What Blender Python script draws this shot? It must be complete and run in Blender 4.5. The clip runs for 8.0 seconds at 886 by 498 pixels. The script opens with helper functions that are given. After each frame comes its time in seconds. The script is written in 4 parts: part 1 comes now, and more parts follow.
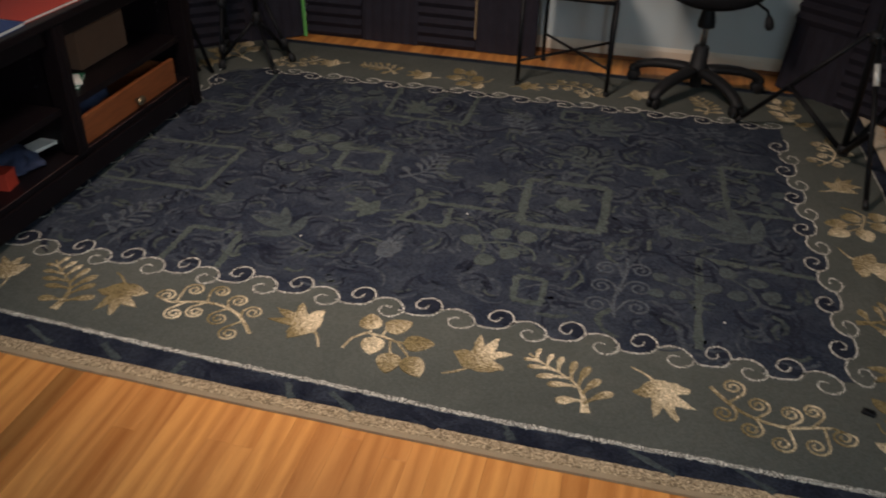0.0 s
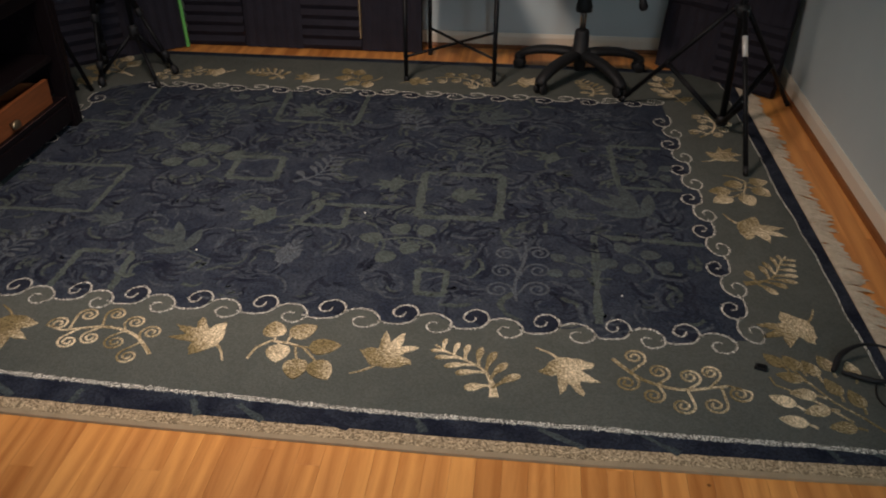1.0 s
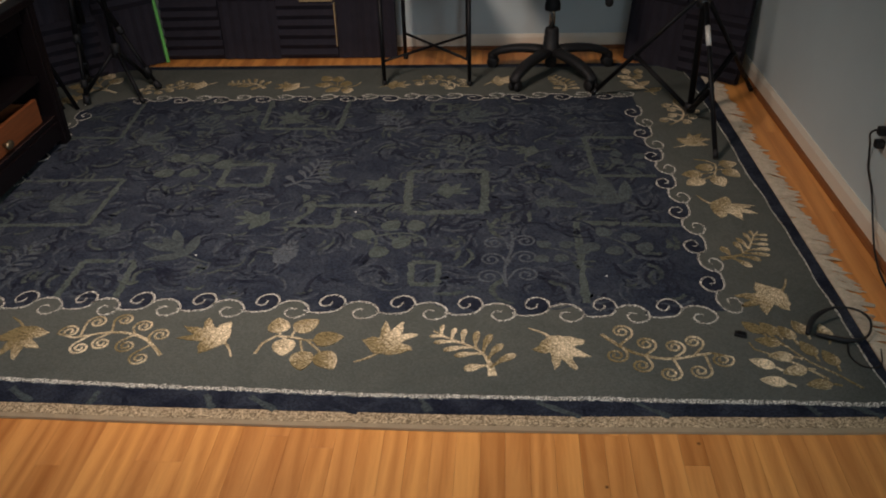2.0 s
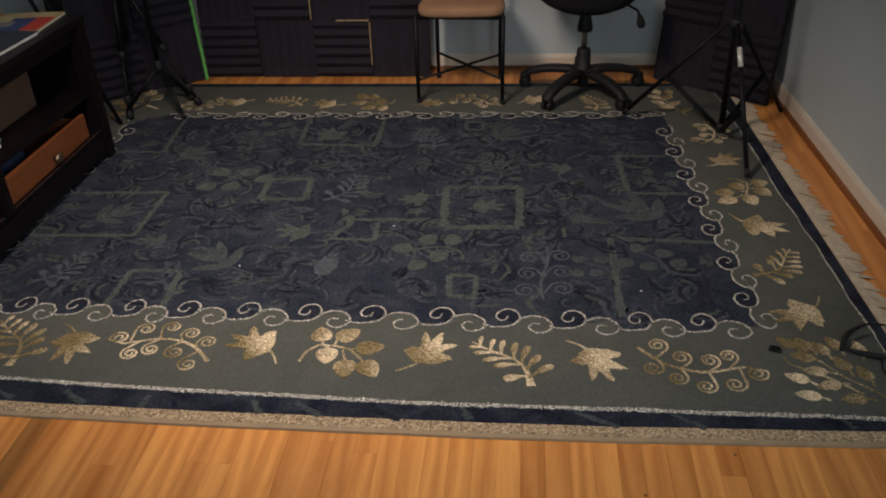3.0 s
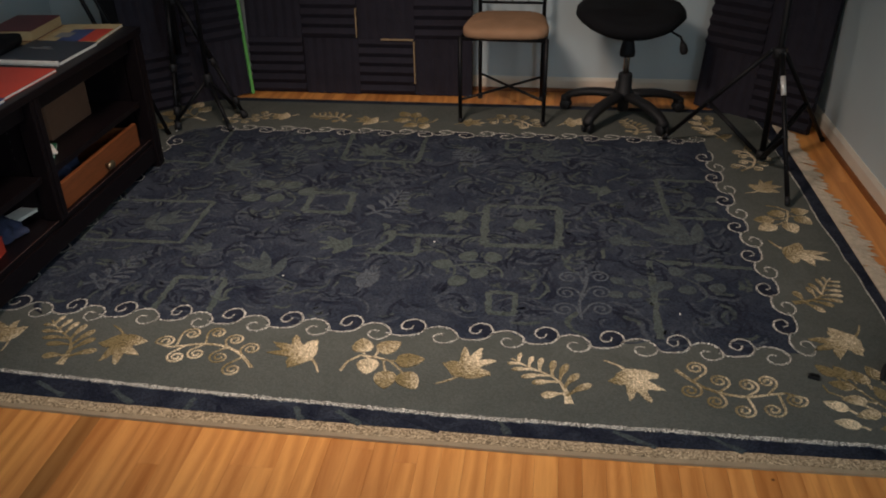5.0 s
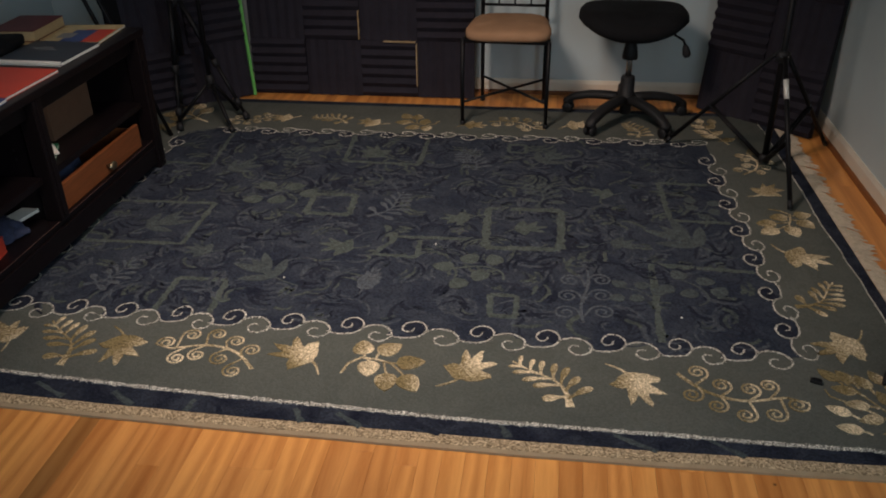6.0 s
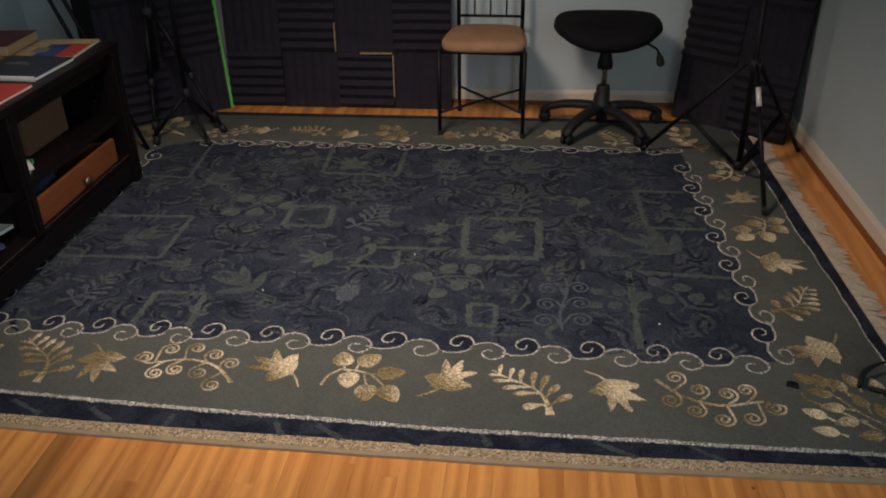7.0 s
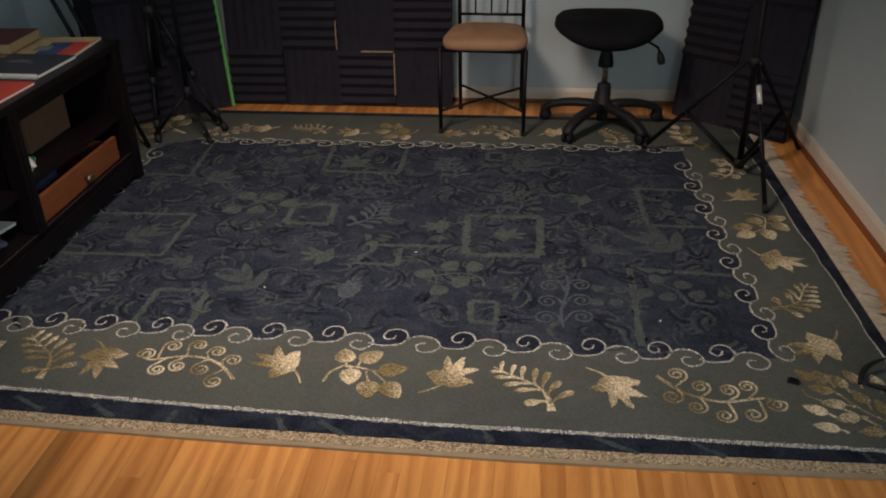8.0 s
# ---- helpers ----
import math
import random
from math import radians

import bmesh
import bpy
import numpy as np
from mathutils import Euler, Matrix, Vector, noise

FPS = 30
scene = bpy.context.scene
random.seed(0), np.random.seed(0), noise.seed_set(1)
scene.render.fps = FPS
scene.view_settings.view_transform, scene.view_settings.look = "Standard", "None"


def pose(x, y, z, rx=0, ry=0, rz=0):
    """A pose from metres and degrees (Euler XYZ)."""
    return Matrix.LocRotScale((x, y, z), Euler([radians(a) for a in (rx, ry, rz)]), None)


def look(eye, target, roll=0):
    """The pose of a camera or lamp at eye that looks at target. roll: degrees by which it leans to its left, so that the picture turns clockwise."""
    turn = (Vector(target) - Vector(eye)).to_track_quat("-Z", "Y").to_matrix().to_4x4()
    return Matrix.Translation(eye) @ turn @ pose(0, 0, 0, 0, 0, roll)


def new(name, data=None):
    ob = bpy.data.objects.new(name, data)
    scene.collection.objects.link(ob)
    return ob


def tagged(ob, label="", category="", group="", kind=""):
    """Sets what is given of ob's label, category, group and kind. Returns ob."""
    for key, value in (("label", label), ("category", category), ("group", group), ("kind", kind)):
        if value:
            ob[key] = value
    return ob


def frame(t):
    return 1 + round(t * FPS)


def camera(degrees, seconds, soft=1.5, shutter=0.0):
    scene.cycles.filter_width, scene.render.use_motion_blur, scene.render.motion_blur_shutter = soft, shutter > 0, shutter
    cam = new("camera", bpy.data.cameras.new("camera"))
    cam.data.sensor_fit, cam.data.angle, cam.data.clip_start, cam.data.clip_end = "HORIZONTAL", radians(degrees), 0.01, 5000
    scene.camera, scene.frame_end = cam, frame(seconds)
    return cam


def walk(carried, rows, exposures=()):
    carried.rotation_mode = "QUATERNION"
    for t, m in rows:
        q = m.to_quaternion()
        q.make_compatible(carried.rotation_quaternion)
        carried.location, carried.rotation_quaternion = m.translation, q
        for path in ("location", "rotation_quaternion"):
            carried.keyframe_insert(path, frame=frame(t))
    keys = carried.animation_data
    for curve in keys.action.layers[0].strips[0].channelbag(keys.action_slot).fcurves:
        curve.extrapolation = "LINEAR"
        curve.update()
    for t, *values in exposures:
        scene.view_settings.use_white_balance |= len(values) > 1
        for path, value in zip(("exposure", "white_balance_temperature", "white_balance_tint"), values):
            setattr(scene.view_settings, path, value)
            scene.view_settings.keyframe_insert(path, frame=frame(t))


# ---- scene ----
cam = camera(55.1, 8.0, soft=1.9, shutter=0.5)
PATH = [
    (0, (0.557, -2.847, 1.487), (0.165, -1.207, 0.412), 1.5),
    (0.5, (0.591, -2.841, 1.485), (0.314, -1.179, 0.407), 1.1),
    (1, (0.605, -2.848, 1.482), (0.41, -1.172, 0.407), -0.1),
    (2.3, (0.552, -3.019, 1.522), (0.414, -1.326, 0.467), -2.3),
    (2.5, (0.541, -3.036, 1.526), (0.373, -1.332, 0.493), -2.9),
    (3, (0.512, -3.049, 1.535), (0.329, -1.341, 0.509), -2.2),
    (3.5, (0.482, -3.066, 1.533), (0.263, -1.348, 0.533), -2.2),
    (4, (0.472, -3.088, 1.539), (0.21, -1.365, 0.559), -1.7),
    (4.5, (0.472, -3.098, 1.548), (0.224, -1.375, 0.563), -1.4),
    (6, (0.472, -3.091, 1.543), (0.219, -1.365, 0.565), -1.1),
    (6.5, (0.484, -3.093, 1.544), (0.253, -1.367, 0.56), -1.4),
    (7, (0.48, -3.097, 1.547), (0.271, -1.354, 0.589), -1.2),
    (7.5, (0.482, -3.103, 1.545), (0.278, -1.363, 0.58), -1.1),
    (8, (0.476, -3.107, 1.543), (0.267, -1.364, 0.584), -1.2),
]
walk(cam, [(t, look(eye, target, roll)) for t, eye, target, roll in PATH])

# ---- light ----
world = bpy.data.worlds.new("world")
scene.world = world
world.use_nodes = True
world.node_tree.nodes["Background"].inputs[0].default_value = (0.35, 0.45, 0.6, 1)
world.node_tree.nodes["Background"].inputs[1].default_value = 0.05

CEILING = 2.45
LAMP = (-0.42, -1.1, 2.30)
lamp_data = bpy.data.lights.new("ceiling_spot", "SPOT")
lamp_data.energy = 226.0
lamp_data.color = (1.0, 0.80, 0.69)
lamp_data.shadow_soft_size = 0.26
lamp_data.spot_size, lamp_data.spot_blend = radians(94), 1.0
lamp = new("ceiling_spot", lamp_data)
lamp.matrix_world = look(LAMP, (-0.02, -0.14, 0.0))
# added cool fill lamp at the right-hand wall, behind the camera; its source is unseen
cool_fill_data = bpy.data.lights.new("cool_fill_lamp", "AREA")
cool_fill_data.shape, cool_fill_data.size, cool_fill_data.size_y = "RECTANGLE", 1.3, 1.1
cool_fill_data.energy, cool_fill_data.color = 56, (0.72, 0.86, 1.0)
cool_fill = new("cool_fill_lamp", cool_fill_data)
cool_fill.matrix_world = look((1.82, -3.45, 1.55), (0.3, -3.40, 1.40))


# ---- materials ----
def node(nt, kind, **values):
    n = nt.nodes.new(kind)
    for key, value in values.items():
        n.inputs[key.replace("_", " ")].default_value = value
    return n


def material(name, colour, rough=0.6, metal=0.0, vary=0.25, scale=12.0, grain=180.0, bump=0.15, depth=0.001, spec=0.4, stretch=(1, 1, 1), other=None):
    """A surface with a coarse and a fine variation of its colour, and a fine relief."""
    m = bpy.data.materials.new(name)
    m.use_nodes = True
    nt = m.node_tree
    b = nt.nodes["Principled BSDF"]
    b.inputs["Roughness"].default_value = rough
    b.inputs["Metallic"].default_value = metal
    b.inputs["Specular IOR Level"].default_value = spec
    at = nt.nodes.new("ShaderNodeTexCoord")
    mp = node(nt, "ShaderNodeMapping", Scale=stretch)
    nt.links.new(at.outputs["Object"], mp.inputs[0])
    coarse = node(nt, "ShaderNodeTexNoise", Scale=scale, Detail=4.0, Roughness=0.6)
    fine = node(nt, "ShaderNodeTexNoise", Scale=grain, Detail=2.0)
    for n in (coarse, fine):
        nt.links.new(mp.outputs[0], n.inputs["Vector"])
    both = nt.nodes.new("ShaderNodeMix")
    both.inputs[0].default_value = 0.4
    nt.links.new(coarse.outputs[0], both.inputs[2])
    nt.links.new(fine.outputs[0], both.inputs[3])
    ramp = nt.nodes.new("ShaderNodeValToRGB")
    ramp.color_ramp.elements[0].position, ramp.color_ramp.elements[1].position = 0.3, 0.7
    lo = other or tuple(c * (1 - vary) for c in colour)
    hi = tuple(min(1, c * (1 + vary)) for c in colour)
    ramp.color_ramp.elements[0].color = (*lo, 1)
    ramp.color_ramp.elements[1].color = (*hi, 1)
    nt.links.new(both.outputs[0], ramp.inputs[0])
    nt.links.new(ramp.outputs[0], b.inputs["Base Color"])
    bp = node(nt, "ShaderNodeBump", Strength=bump, Distance=depth)
    nt.links.new(fine.outputs[0], bp.inputs["Height"])
    nt.links.new(bp.outputs[0], b.inputs["Normal"])
    return m


def pile(name, colour, second, speckle=0.35, patches=5.0, tufts=230.0, span=(0.36, 0.66)):
    """Woven wool pile: tufts of two close tones, worn in patches."""
    m = bpy.data.materials.new(name)
    m.use_nodes = True
    nt = m.node_tree
    b = nt.nodes["Principled BSDF"]
    b.inputs["Roughness"].default_value = 0.95
    b.inputs["Specular IOR Level"].default_value = 0.08
    at = nt.nodes.new("ShaderNodeTexCoord")
    tuft = node(nt, "ShaderNodeTexVoronoi", Scale=tufts)
    wear = node(nt, "ShaderNodeTexNoise", Scale=patches, Detail=6.0, Roughness=0.62, Distortion=0.6)
    hair = node(nt, "ShaderNodeTexNoise", Scale=420.0, Detail=2.0)
    for n in (tuft, wear, hair):
        nt.links.new(at.outputs["Object"], n.inputs["Vector"])
    ramp = nt.nodes.new("ShaderNodeValToRGB")
    ramp.color_ramp.elements[0].position, ramp.color_ramp.elements[1].position = span
    ramp.color_ramp.elements[0].color, ramp.color_ramp.elements[1].color = (*colour, 1), (*second, 1)
    nt.links.new(wear.outputs[0], ramp.inputs[0])
    level = node(nt, "ShaderNodeMapRange", To_Min=1 - speckle, To_Max=1 + speckle)
    split = nt.nodes.new("ShaderNodeSeparateColor")
    nt.links.new(tuft.outputs["Color"], split.inputs[0])
    nt.links.new(split.outputs[0], level.inputs["Value"])
    mul = nt.nodes.new("ShaderNodeVectorMath")
    mul.operation = "SCALE"
    nt.links.new(ramp.outputs[0], mul.inputs[0])
    nt.links.new(level.outputs[0], mul.inputs["Scale"])
    nt.links.new(mul.outputs[0], b.inputs["Base Color"])
    bp = node(nt, "ShaderNodeBump", Strength=0.5, Distance=0.002)
    mix = nt.nodes.new("ShaderNodeMath")
    nt.links.new(tuft.outputs["Distance"], mix.inputs[0])
    nt.links.new(hair.outputs[0], mix.inputs[1])
    nt.links.new(mix.outputs[0], bp.inputs["Height"])
    nt.links.new(bp.outputs[0], b.inputs["Normal"])
    return m


def leaf_pile(name, pale, tan):
    """Motif yarn that runs from a tan to a pale dye across the motif, with flecks."""
    m = pile(name, pale, tan, 0.5, 9.0, 300.0)
    nt = m.node_tree
    ramp = next(n for n in nt.nodes if n.type == "VALTORGB")
    at = next(n for n in nt.nodes if n.type == "TEX_COORD")
    sep = nt.nodes.new("ShaderNodeSeparateXYZ")
    nt.links.new(at.outputs["Generated"], sep.inputs[0])
    wear = next(n for n in nt.nodes if n.type == "TEX_NOISE" and n.inputs["Scale"].default_value == 9.0)
    wear.inputs["Scale"].default_value = 190.0
    add = nt.nodes.new("ShaderNodeMath")
    add.operation = "MULTIPLY_ADD"
    add.inputs[1].default_value = 0.16
    nt.links.new(sep.outputs[0], add.inputs[0])
    drift = node(nt, "ShaderNodeTexNoise", Scale=5.0, Detail=1.0)
    nt.links.new(at.outputs["Object"], drift.inputs["Vector"])
    dye = nt.nodes.new("ShaderNodeMath")
    dye.operation = "MULTIPLY_ADD"
    dye.inputs[1].default_value = 0.75
    half = nt.nodes.new("ShaderNodeMath")
    half.operation = "MULTIPLY"
    half.inputs[1].default_value = 0.75
    nt.links.new(wear.outputs[0], half.inputs[0])
    nt.links.new(drift.outputs[0], dye.inputs[0])
    nt.links.new(half.outputs[0], dye.inputs[2])
    nt.links.new(dye.outputs[0], add.inputs[2])
    nt.links.new(add.outputs[0], ramp.inputs[0])
    ramp.color_ramp.elements[0].color, ramp.color_ramp.elements[1].color = (*tan, 1), (*pale, 1)
    ramp.color_ramp.elements[0].position, ramp.color_ramp.elements[1].position = 0.77, 1.12
    return m


def oak(name, deep=1.0):
    """Varnished oak strips, each of its own tone, with long grain and small knots."""
    m = bpy.data.materials.new(name)
    m.use_nodes = True
    nt = m.node_tree
    b = nt.nodes["Principled BSDF"]
    b.inputs["Roughness"].default_value = 0.38
    b.inputs["Specular IOR Level"].default_value = 0.35
    at = nt.nodes.new("ShaderNodeTexCoord")
    info = nt.nodes.new("ShaderNodeObjectInfo")
    shift = nt.nodes.new("ShaderNodeVectorMath")
    shift.operation = "MULTIPLY_ADD"
    shift.inputs[1].default_value = (13.0, 29.0, 0.0)
    geo = nt.nodes.new("ShaderNodeCombineXYZ")
    for i in range(3):
        nt.links.new(info.outputs["Random"], geo.inputs[i])
    nt.links.new(geo.outputs[0], shift.inputs[0])
    nt.links.new(at.outputs["Object"], shift.inputs[2])
    mp = node(nt, "ShaderNodeMapping", Scale=(1.0, 0.075, 1.0))
    nt.links.new(shift.outputs[0], mp.inputs[0])
    grain = node(nt, "ShaderNodeTexNoise", Scale=38.0, Detail=6.0, Roughness=0.7, Distortion=2.2)
    fine = node(nt, "ShaderNodeTexNoise", Scale=420.0, Detail=2.0)
    nt.links.new(mp.outputs[0], grain.inputs["Vector"])
    nt.links.new(mp.outputs[0], fine.inputs["Vector"])
    knot = node(nt, "ShaderNodeTexVoronoi", Scale=2.4)
    knot.voronoi_dimensions = "2D"
    nt.links.new(shift.outputs[0], knot.inputs["Vector"])
    ramp = nt.nodes.new("ShaderNodeValToRGB")
    e = ramp.color_ramp.elements
    e[0].position, e[0].color = 0.14, (0.51 * deep, 0.184 * deep, 0.043 * deep, 1)
    e[1].position, e[1].color = 0.72, (0.78 * deep, 0.348 * deep, 0.098 * deep, 1)
    wide = node(nt, "ShaderNodeMapping", Scale=(1.0, 0.10, 1.0))
    nt.links.new(shift.outputs[0], wide.inputs[0])
    rings = node(nt, "ShaderNodeTexWave", Scale=6.0, Distortion=15.0, Detail=2.0, Detail_Scale=0.9)
    nt.links.new(wide.outputs[0], rings.inputs["Vector"])
    blend = nt.nodes.new("ShaderNodeMix")
    blend.inputs[0].default_value = 0.32
    nt.links.new(grain.outputs[0], blend.inputs[2])
    nt.links.new(rings.outputs["Fac"], blend.inputs[3])
    nt.links.new(blend.outputs[0], ramp.inputs[0])
    tone = nt.nodes.new("ShaderNodeValToRGB")
    t = tone.color_ramp.elements
    t[0].position, t[0].color = 0.0, (0.74, 0.64, 0.56, 1)
    t[1].position, t[1].color = 1.0, (1.12, 1.13, 1.08, 1)
    t.new(0.10).color = (0.88, 0.83, 0.79, 1)
    t.new(0.5).color = (1.0, 0.97, 0.95, 1)
    nt.links.new(info.outputs["Random"], tone.inputs[0])
    mul = nt.nodes.new("ShaderNodeVectorMath")
    mul.operation = "MULTIPLY"
    nt.links.new(ramp.outputs[0], mul.inputs[0])
    nt.links.new(tone.outputs[0], mul.inputs[1])
    dark = node(nt, "ShaderNodeMapRange", From_Min=0.005, From_Max=0.015, To_Min=0.22, To_Max=1.0)
    nt.links.new(knot.outputs["Distance"], dark.inputs["Value"])
    sc = nt.nodes.new("ShaderNodeVectorMath")
    sc.operation = "SCALE"
    nt.links.new(mul.outputs[0], sc.inputs[0])
    nt.links.new(dark.outputs[0], sc.inputs["Scale"])
    nt.links.new(sc.outputs[0], b.inputs["Base Color"])
    bp = node(nt, "ShaderNodeBump", Strength=0.12, Distance=0.001)
    nt.links.new(fine.outputs[0], bp.inputs["Height"])
    nt.links.new(bp.outputs[0], b.inputs["Normal"])
    return m


PAINT = material("wall_paint", (0.53, 0.61, 0.62), 0.75, vary=0.05, scale=2.5, grain=260, bump=0.10)
WHITE = material("ceiling_paint", (0.78, 0.77, 0.74), 0.85, vary=0.03)
TRIM = material("trim_paint", (0.76, 0.70, 0.58), 0.45, vary=0.06, scale=8)
OAK = oak("oak")
OAK_DARK = oak("dark_oak", 0.50)
SHOE = material("stained_moulding", (0.24, 0.085, 0.025), 0.4, vary=0.3, scale=9, stretch=(6, 1, 6))
NAVY = pile("navy_pile", (0.0195, 0.0245, 0.0385), (0.0400, 0.0475, 0.0625), 0.38, 7.0)
BLUE = pile("deep_blue_pile", (0.0125, 0.0145, 0.0250), (0.034, 0.040, 0.055), 0.35, 11.0)
GREEN = pile("sage_pile", (0.079, 0.086, 0.076), (0.101, 0.107, 0.094), 0.13, 3.0)
OLIVE = pile("olive_pile", (0.054, 0.067, 0.063), (0.082, 0.097, 0.090), 0.35, 26.0)
DULL = pile("dull_olive_pile", (0.046, 0.057, 0.061), (0.068, 0.081, 0.082), 0.35, 26.0)
SLATE = pile("slate_pile", (0.058, 0.068, 0.082), (0.088, 0.099, 0.110), 0.40, 26.0)
FAINT = pile("faint_slate_pile", (0.030, 0.037, 0.052), (0.066, 0.076, 0.088), 0.35, 26.0)
MOSS = pile("faint_olive_pile", (0.036, 0.045, 0.049), (0.078, 0.092, 0.081), 0.35, 26.0)
INK = pile("ink_pile", (0.012, 0.014, 0.024), (0.026, 0.030, 0.043), 0.3, 10.0)
CREAM = pile("cream_yarn", (0.10, 0.100, 0.090), (0.78, 0.74, 0.64), 0.6, 240.0, 300.0, (0.45, 0.58))
LEAF = leaf_pile("leaf_yarn", (0.74, 0.61, 0.41), (0.195, 0.150, 0.072))
BINDING = pile("beige_binding", (0.52, 0.40, 0.255), (0.25, 0.180, 0.105), 0.6, 190.0, 260.0, (0.40, 0.62))
JUTE = material("jute_backing", (0.36, 0.27, 0.165), 0.9, grain=500, bump=0.5)
FRINGE = material("cotton_fringe", (0.54, 0.45, 0.335), 0.95, vary=0.25, scale=40, bump=0.4)
BLACK_METAL = material("black_metal", (0.005, 0.005, 0.006), 0.5, 0.0, vary=0.25, bump=0.05, spec=0.2)
CHROME = material("bright_metal", (0.55, 0.55, 0.54), 0.25, 1.0, vary=0.08, bump=0.02)
BRASS = material("aged_brass", (0.30, 0.24, 0.15), 0.38, 0.9, vary=0.3, scale=40, bump=0.1)
BLACK_PLASTIC = material("black_plastic", (0.008, 0.008, 0.009), 0.62, vary=0.2, bump=0.1)
BLACK_CLOTH = material("black_cloth", (0.008, 0.008, 0.009), 0.95, vary=0.3, grain=700, bump=0.5, spec=0.15)
FOAM = material("charcoal_foam", (0.0290, 0.0262, 0.0345), 0.98, vary=0.22, scale=14, grain=500, bump=0.5, spec=0.08)
BOARD = material("panel_board", (0.016, 0.016, 0.018), 0.8, vary=0.2)
FOAMCUT = material("raw_board_edge", (0.38, 0.27, 0.145), 0.9, vary=0.3, scale=30)
TAPE = material("green_tape", (0.14, 0.46, 0.10), 0.6, vary=0.12, scale=30)
SUEDE = material("tan_suede", (0.30, 0.175, 0.100), 0.9, vary=0.16, scale=9, grain=500, bump=0.25, spec=0.15)
ESPRESSO = material("espresso_wood", (0.0056, 0.0034, 0.0042), 0.42, vary=0.4, scale=14, stretch=(6, 1, 6), bump=0.06, spec=0.28)
CHERRY = material("cherry_wood", (0.19, 0.060, 0.020), 0.45, vary=0.35, scale=10, stretch=(6, 0.8, 8), bump=0.06)
# lighter colour that paints the highlight along the table's lower rail
RAIL_GLINT = material("rail_highlight", (0.085, 0.048, 0.042), 0.4, vary=0.4, scale=30)
CARD = material("cardboard", (0.145, 0.076, 0.043), 0.9, vary=0.12, scale=20, bump=0.1)
OLD_PAGES = material("gilt_page_edges", (0.42, 0.31, 0.16), 0.7, vary=0.3, scale=80, stretch=(1, 1, 20))
PAPER = material("paper", (0.70, 0.68, 0.62), 0.8, vary=0.05)
MAROON = material("maroon_cover", (0.11, 0.018, 0.018), 0.5, vary=0.2, scale=30)
RED = material("red_cover", (0.40, 0.045, 0.026), 0.45, vary=0.10, scale=10)
NAVYCOVER = material("dark_cover", (0.022, 0.024, 0.032), 0.4, vary=0.15)
BLUECOVER = material("blue_cover", (0.035, 0.055, 0.15), 0.5, vary=0.3, scale=9)
BUFF = material("buff_print", (0.42, 0.33, 0.17), 0.5, vary=0.3, scale=25)
GREENCOVER = material("green_cover", (0.03, 0.18, 0.09), 0.5, vary=0.1)
GREYPRINT = material("grey_print", (0.20, 0.20, 0.20), 0.6)
SILVER = material("silver_sleeve", (0.72, 0.71, 0.66), 0.35, 0.3, vary=0.05, bump=0.02)
IVORY = material("ivory_plastic", (0.55, 0.53, 0.48), 0.4, vary=0.04)
BLUECLOTH = material("blue_cloth", (0.030, 0.038, 0.075), 0.9, vary=0.4, scale=18, bump=0.5)


# ---- building ----
def part(name, bm, mat, parent=None, label="", smooth=False, kind=""):
    """Links a bmesh as one mesh object under a thing or a part."""
    me = bpy.data.meshes.new(name)
    bmesh.ops.recalc_face_normals(bm, faces=bm.faces)
    bm.to_mesh(me)
    bm.free()
    me.materials.append(mat)
    if smooth:
        for p in me.polygons:
            p.use_smooth = True
    ob = new(name, me)
    ob.parent = parent
    return tagged(ob, label=label, kind=kind)


def thing(name, label, category, at=(0, 0, 0), turn=0.0, group="", kind=""):
    ob = new(name)
    ob.empty_display_size = 0.05
    ob.location = at
    ob.rotation_euler = (0, 0, radians(turn))
    return tagged(ob, label, category, group, kind)


def box(bm, lo, hi, bevel=0.0, m=None):
    c = [(a + b) / 2 for a, b in zip(lo, hi)]
    s = [abs(b - a) for a, b in zip(lo, hi)]
    made = bmesh.ops.create_cube(bm, size=1, matrix=Matrix.Translation(c) @ Matrix.Diagonal((*s, 1)))
    if bevel:
        edges = {e for v in made["verts"] for e in v.link_edges}
        bmesh.ops.bevel(bm, geom=list(edges), offset=min(bevel, min(s) * 0.45), segments=2, affect="EDGES", profile=0.6)
    if m is not None:
        bmesh.ops.transform(bm, matrix=m, verts=[v for v in bm.verts if v.is_valid])
    return bm


def boxed(lo, hi, bevel=0.0, m=None):
    return box(bmesh.new(), lo, hi, bevel, m)


def tube(bm, points, radius, sides=10, caps=True):
    """A round bar along a line of points; radius: one for all, or one for each."""
    pts = [Vector(p) for p in points]
    rr = radius if isinstance(radius, (list, tuple)) else [radius] * len(pts)
    rings, side = [], None
    for i, p in enumerate(pts):
        d = (pts[min(i + 1, len(pts) - 1)] - pts[max(i - 1, 0)]).normalized()
        if side is None:
            side = d.orthogonal().normalized()
        side = (side - d * side.dot(d)).normalized()
        up = d.cross(side)
        rings.append([bm.verts.new(p + rr[i] * (math.cos(a) * side + math.sin(a) * up)) for a in [2 * math.pi * k / sides for k in range(sides)]])
    for a, b in zip(rings, rings[1:]):
        for k in range(sides):
            bm.faces.new((a[k], a[(k + 1) % sides], b[(k + 1) % sides], b[k]))
    if caps:
        bm.faces.new(rings[0][::-1])
        bm.faces.new(rings[-1])
    return bm


def bar(a, b, r, sides=10):
    return tube(bmesh.new(), [a, b], r, sides)


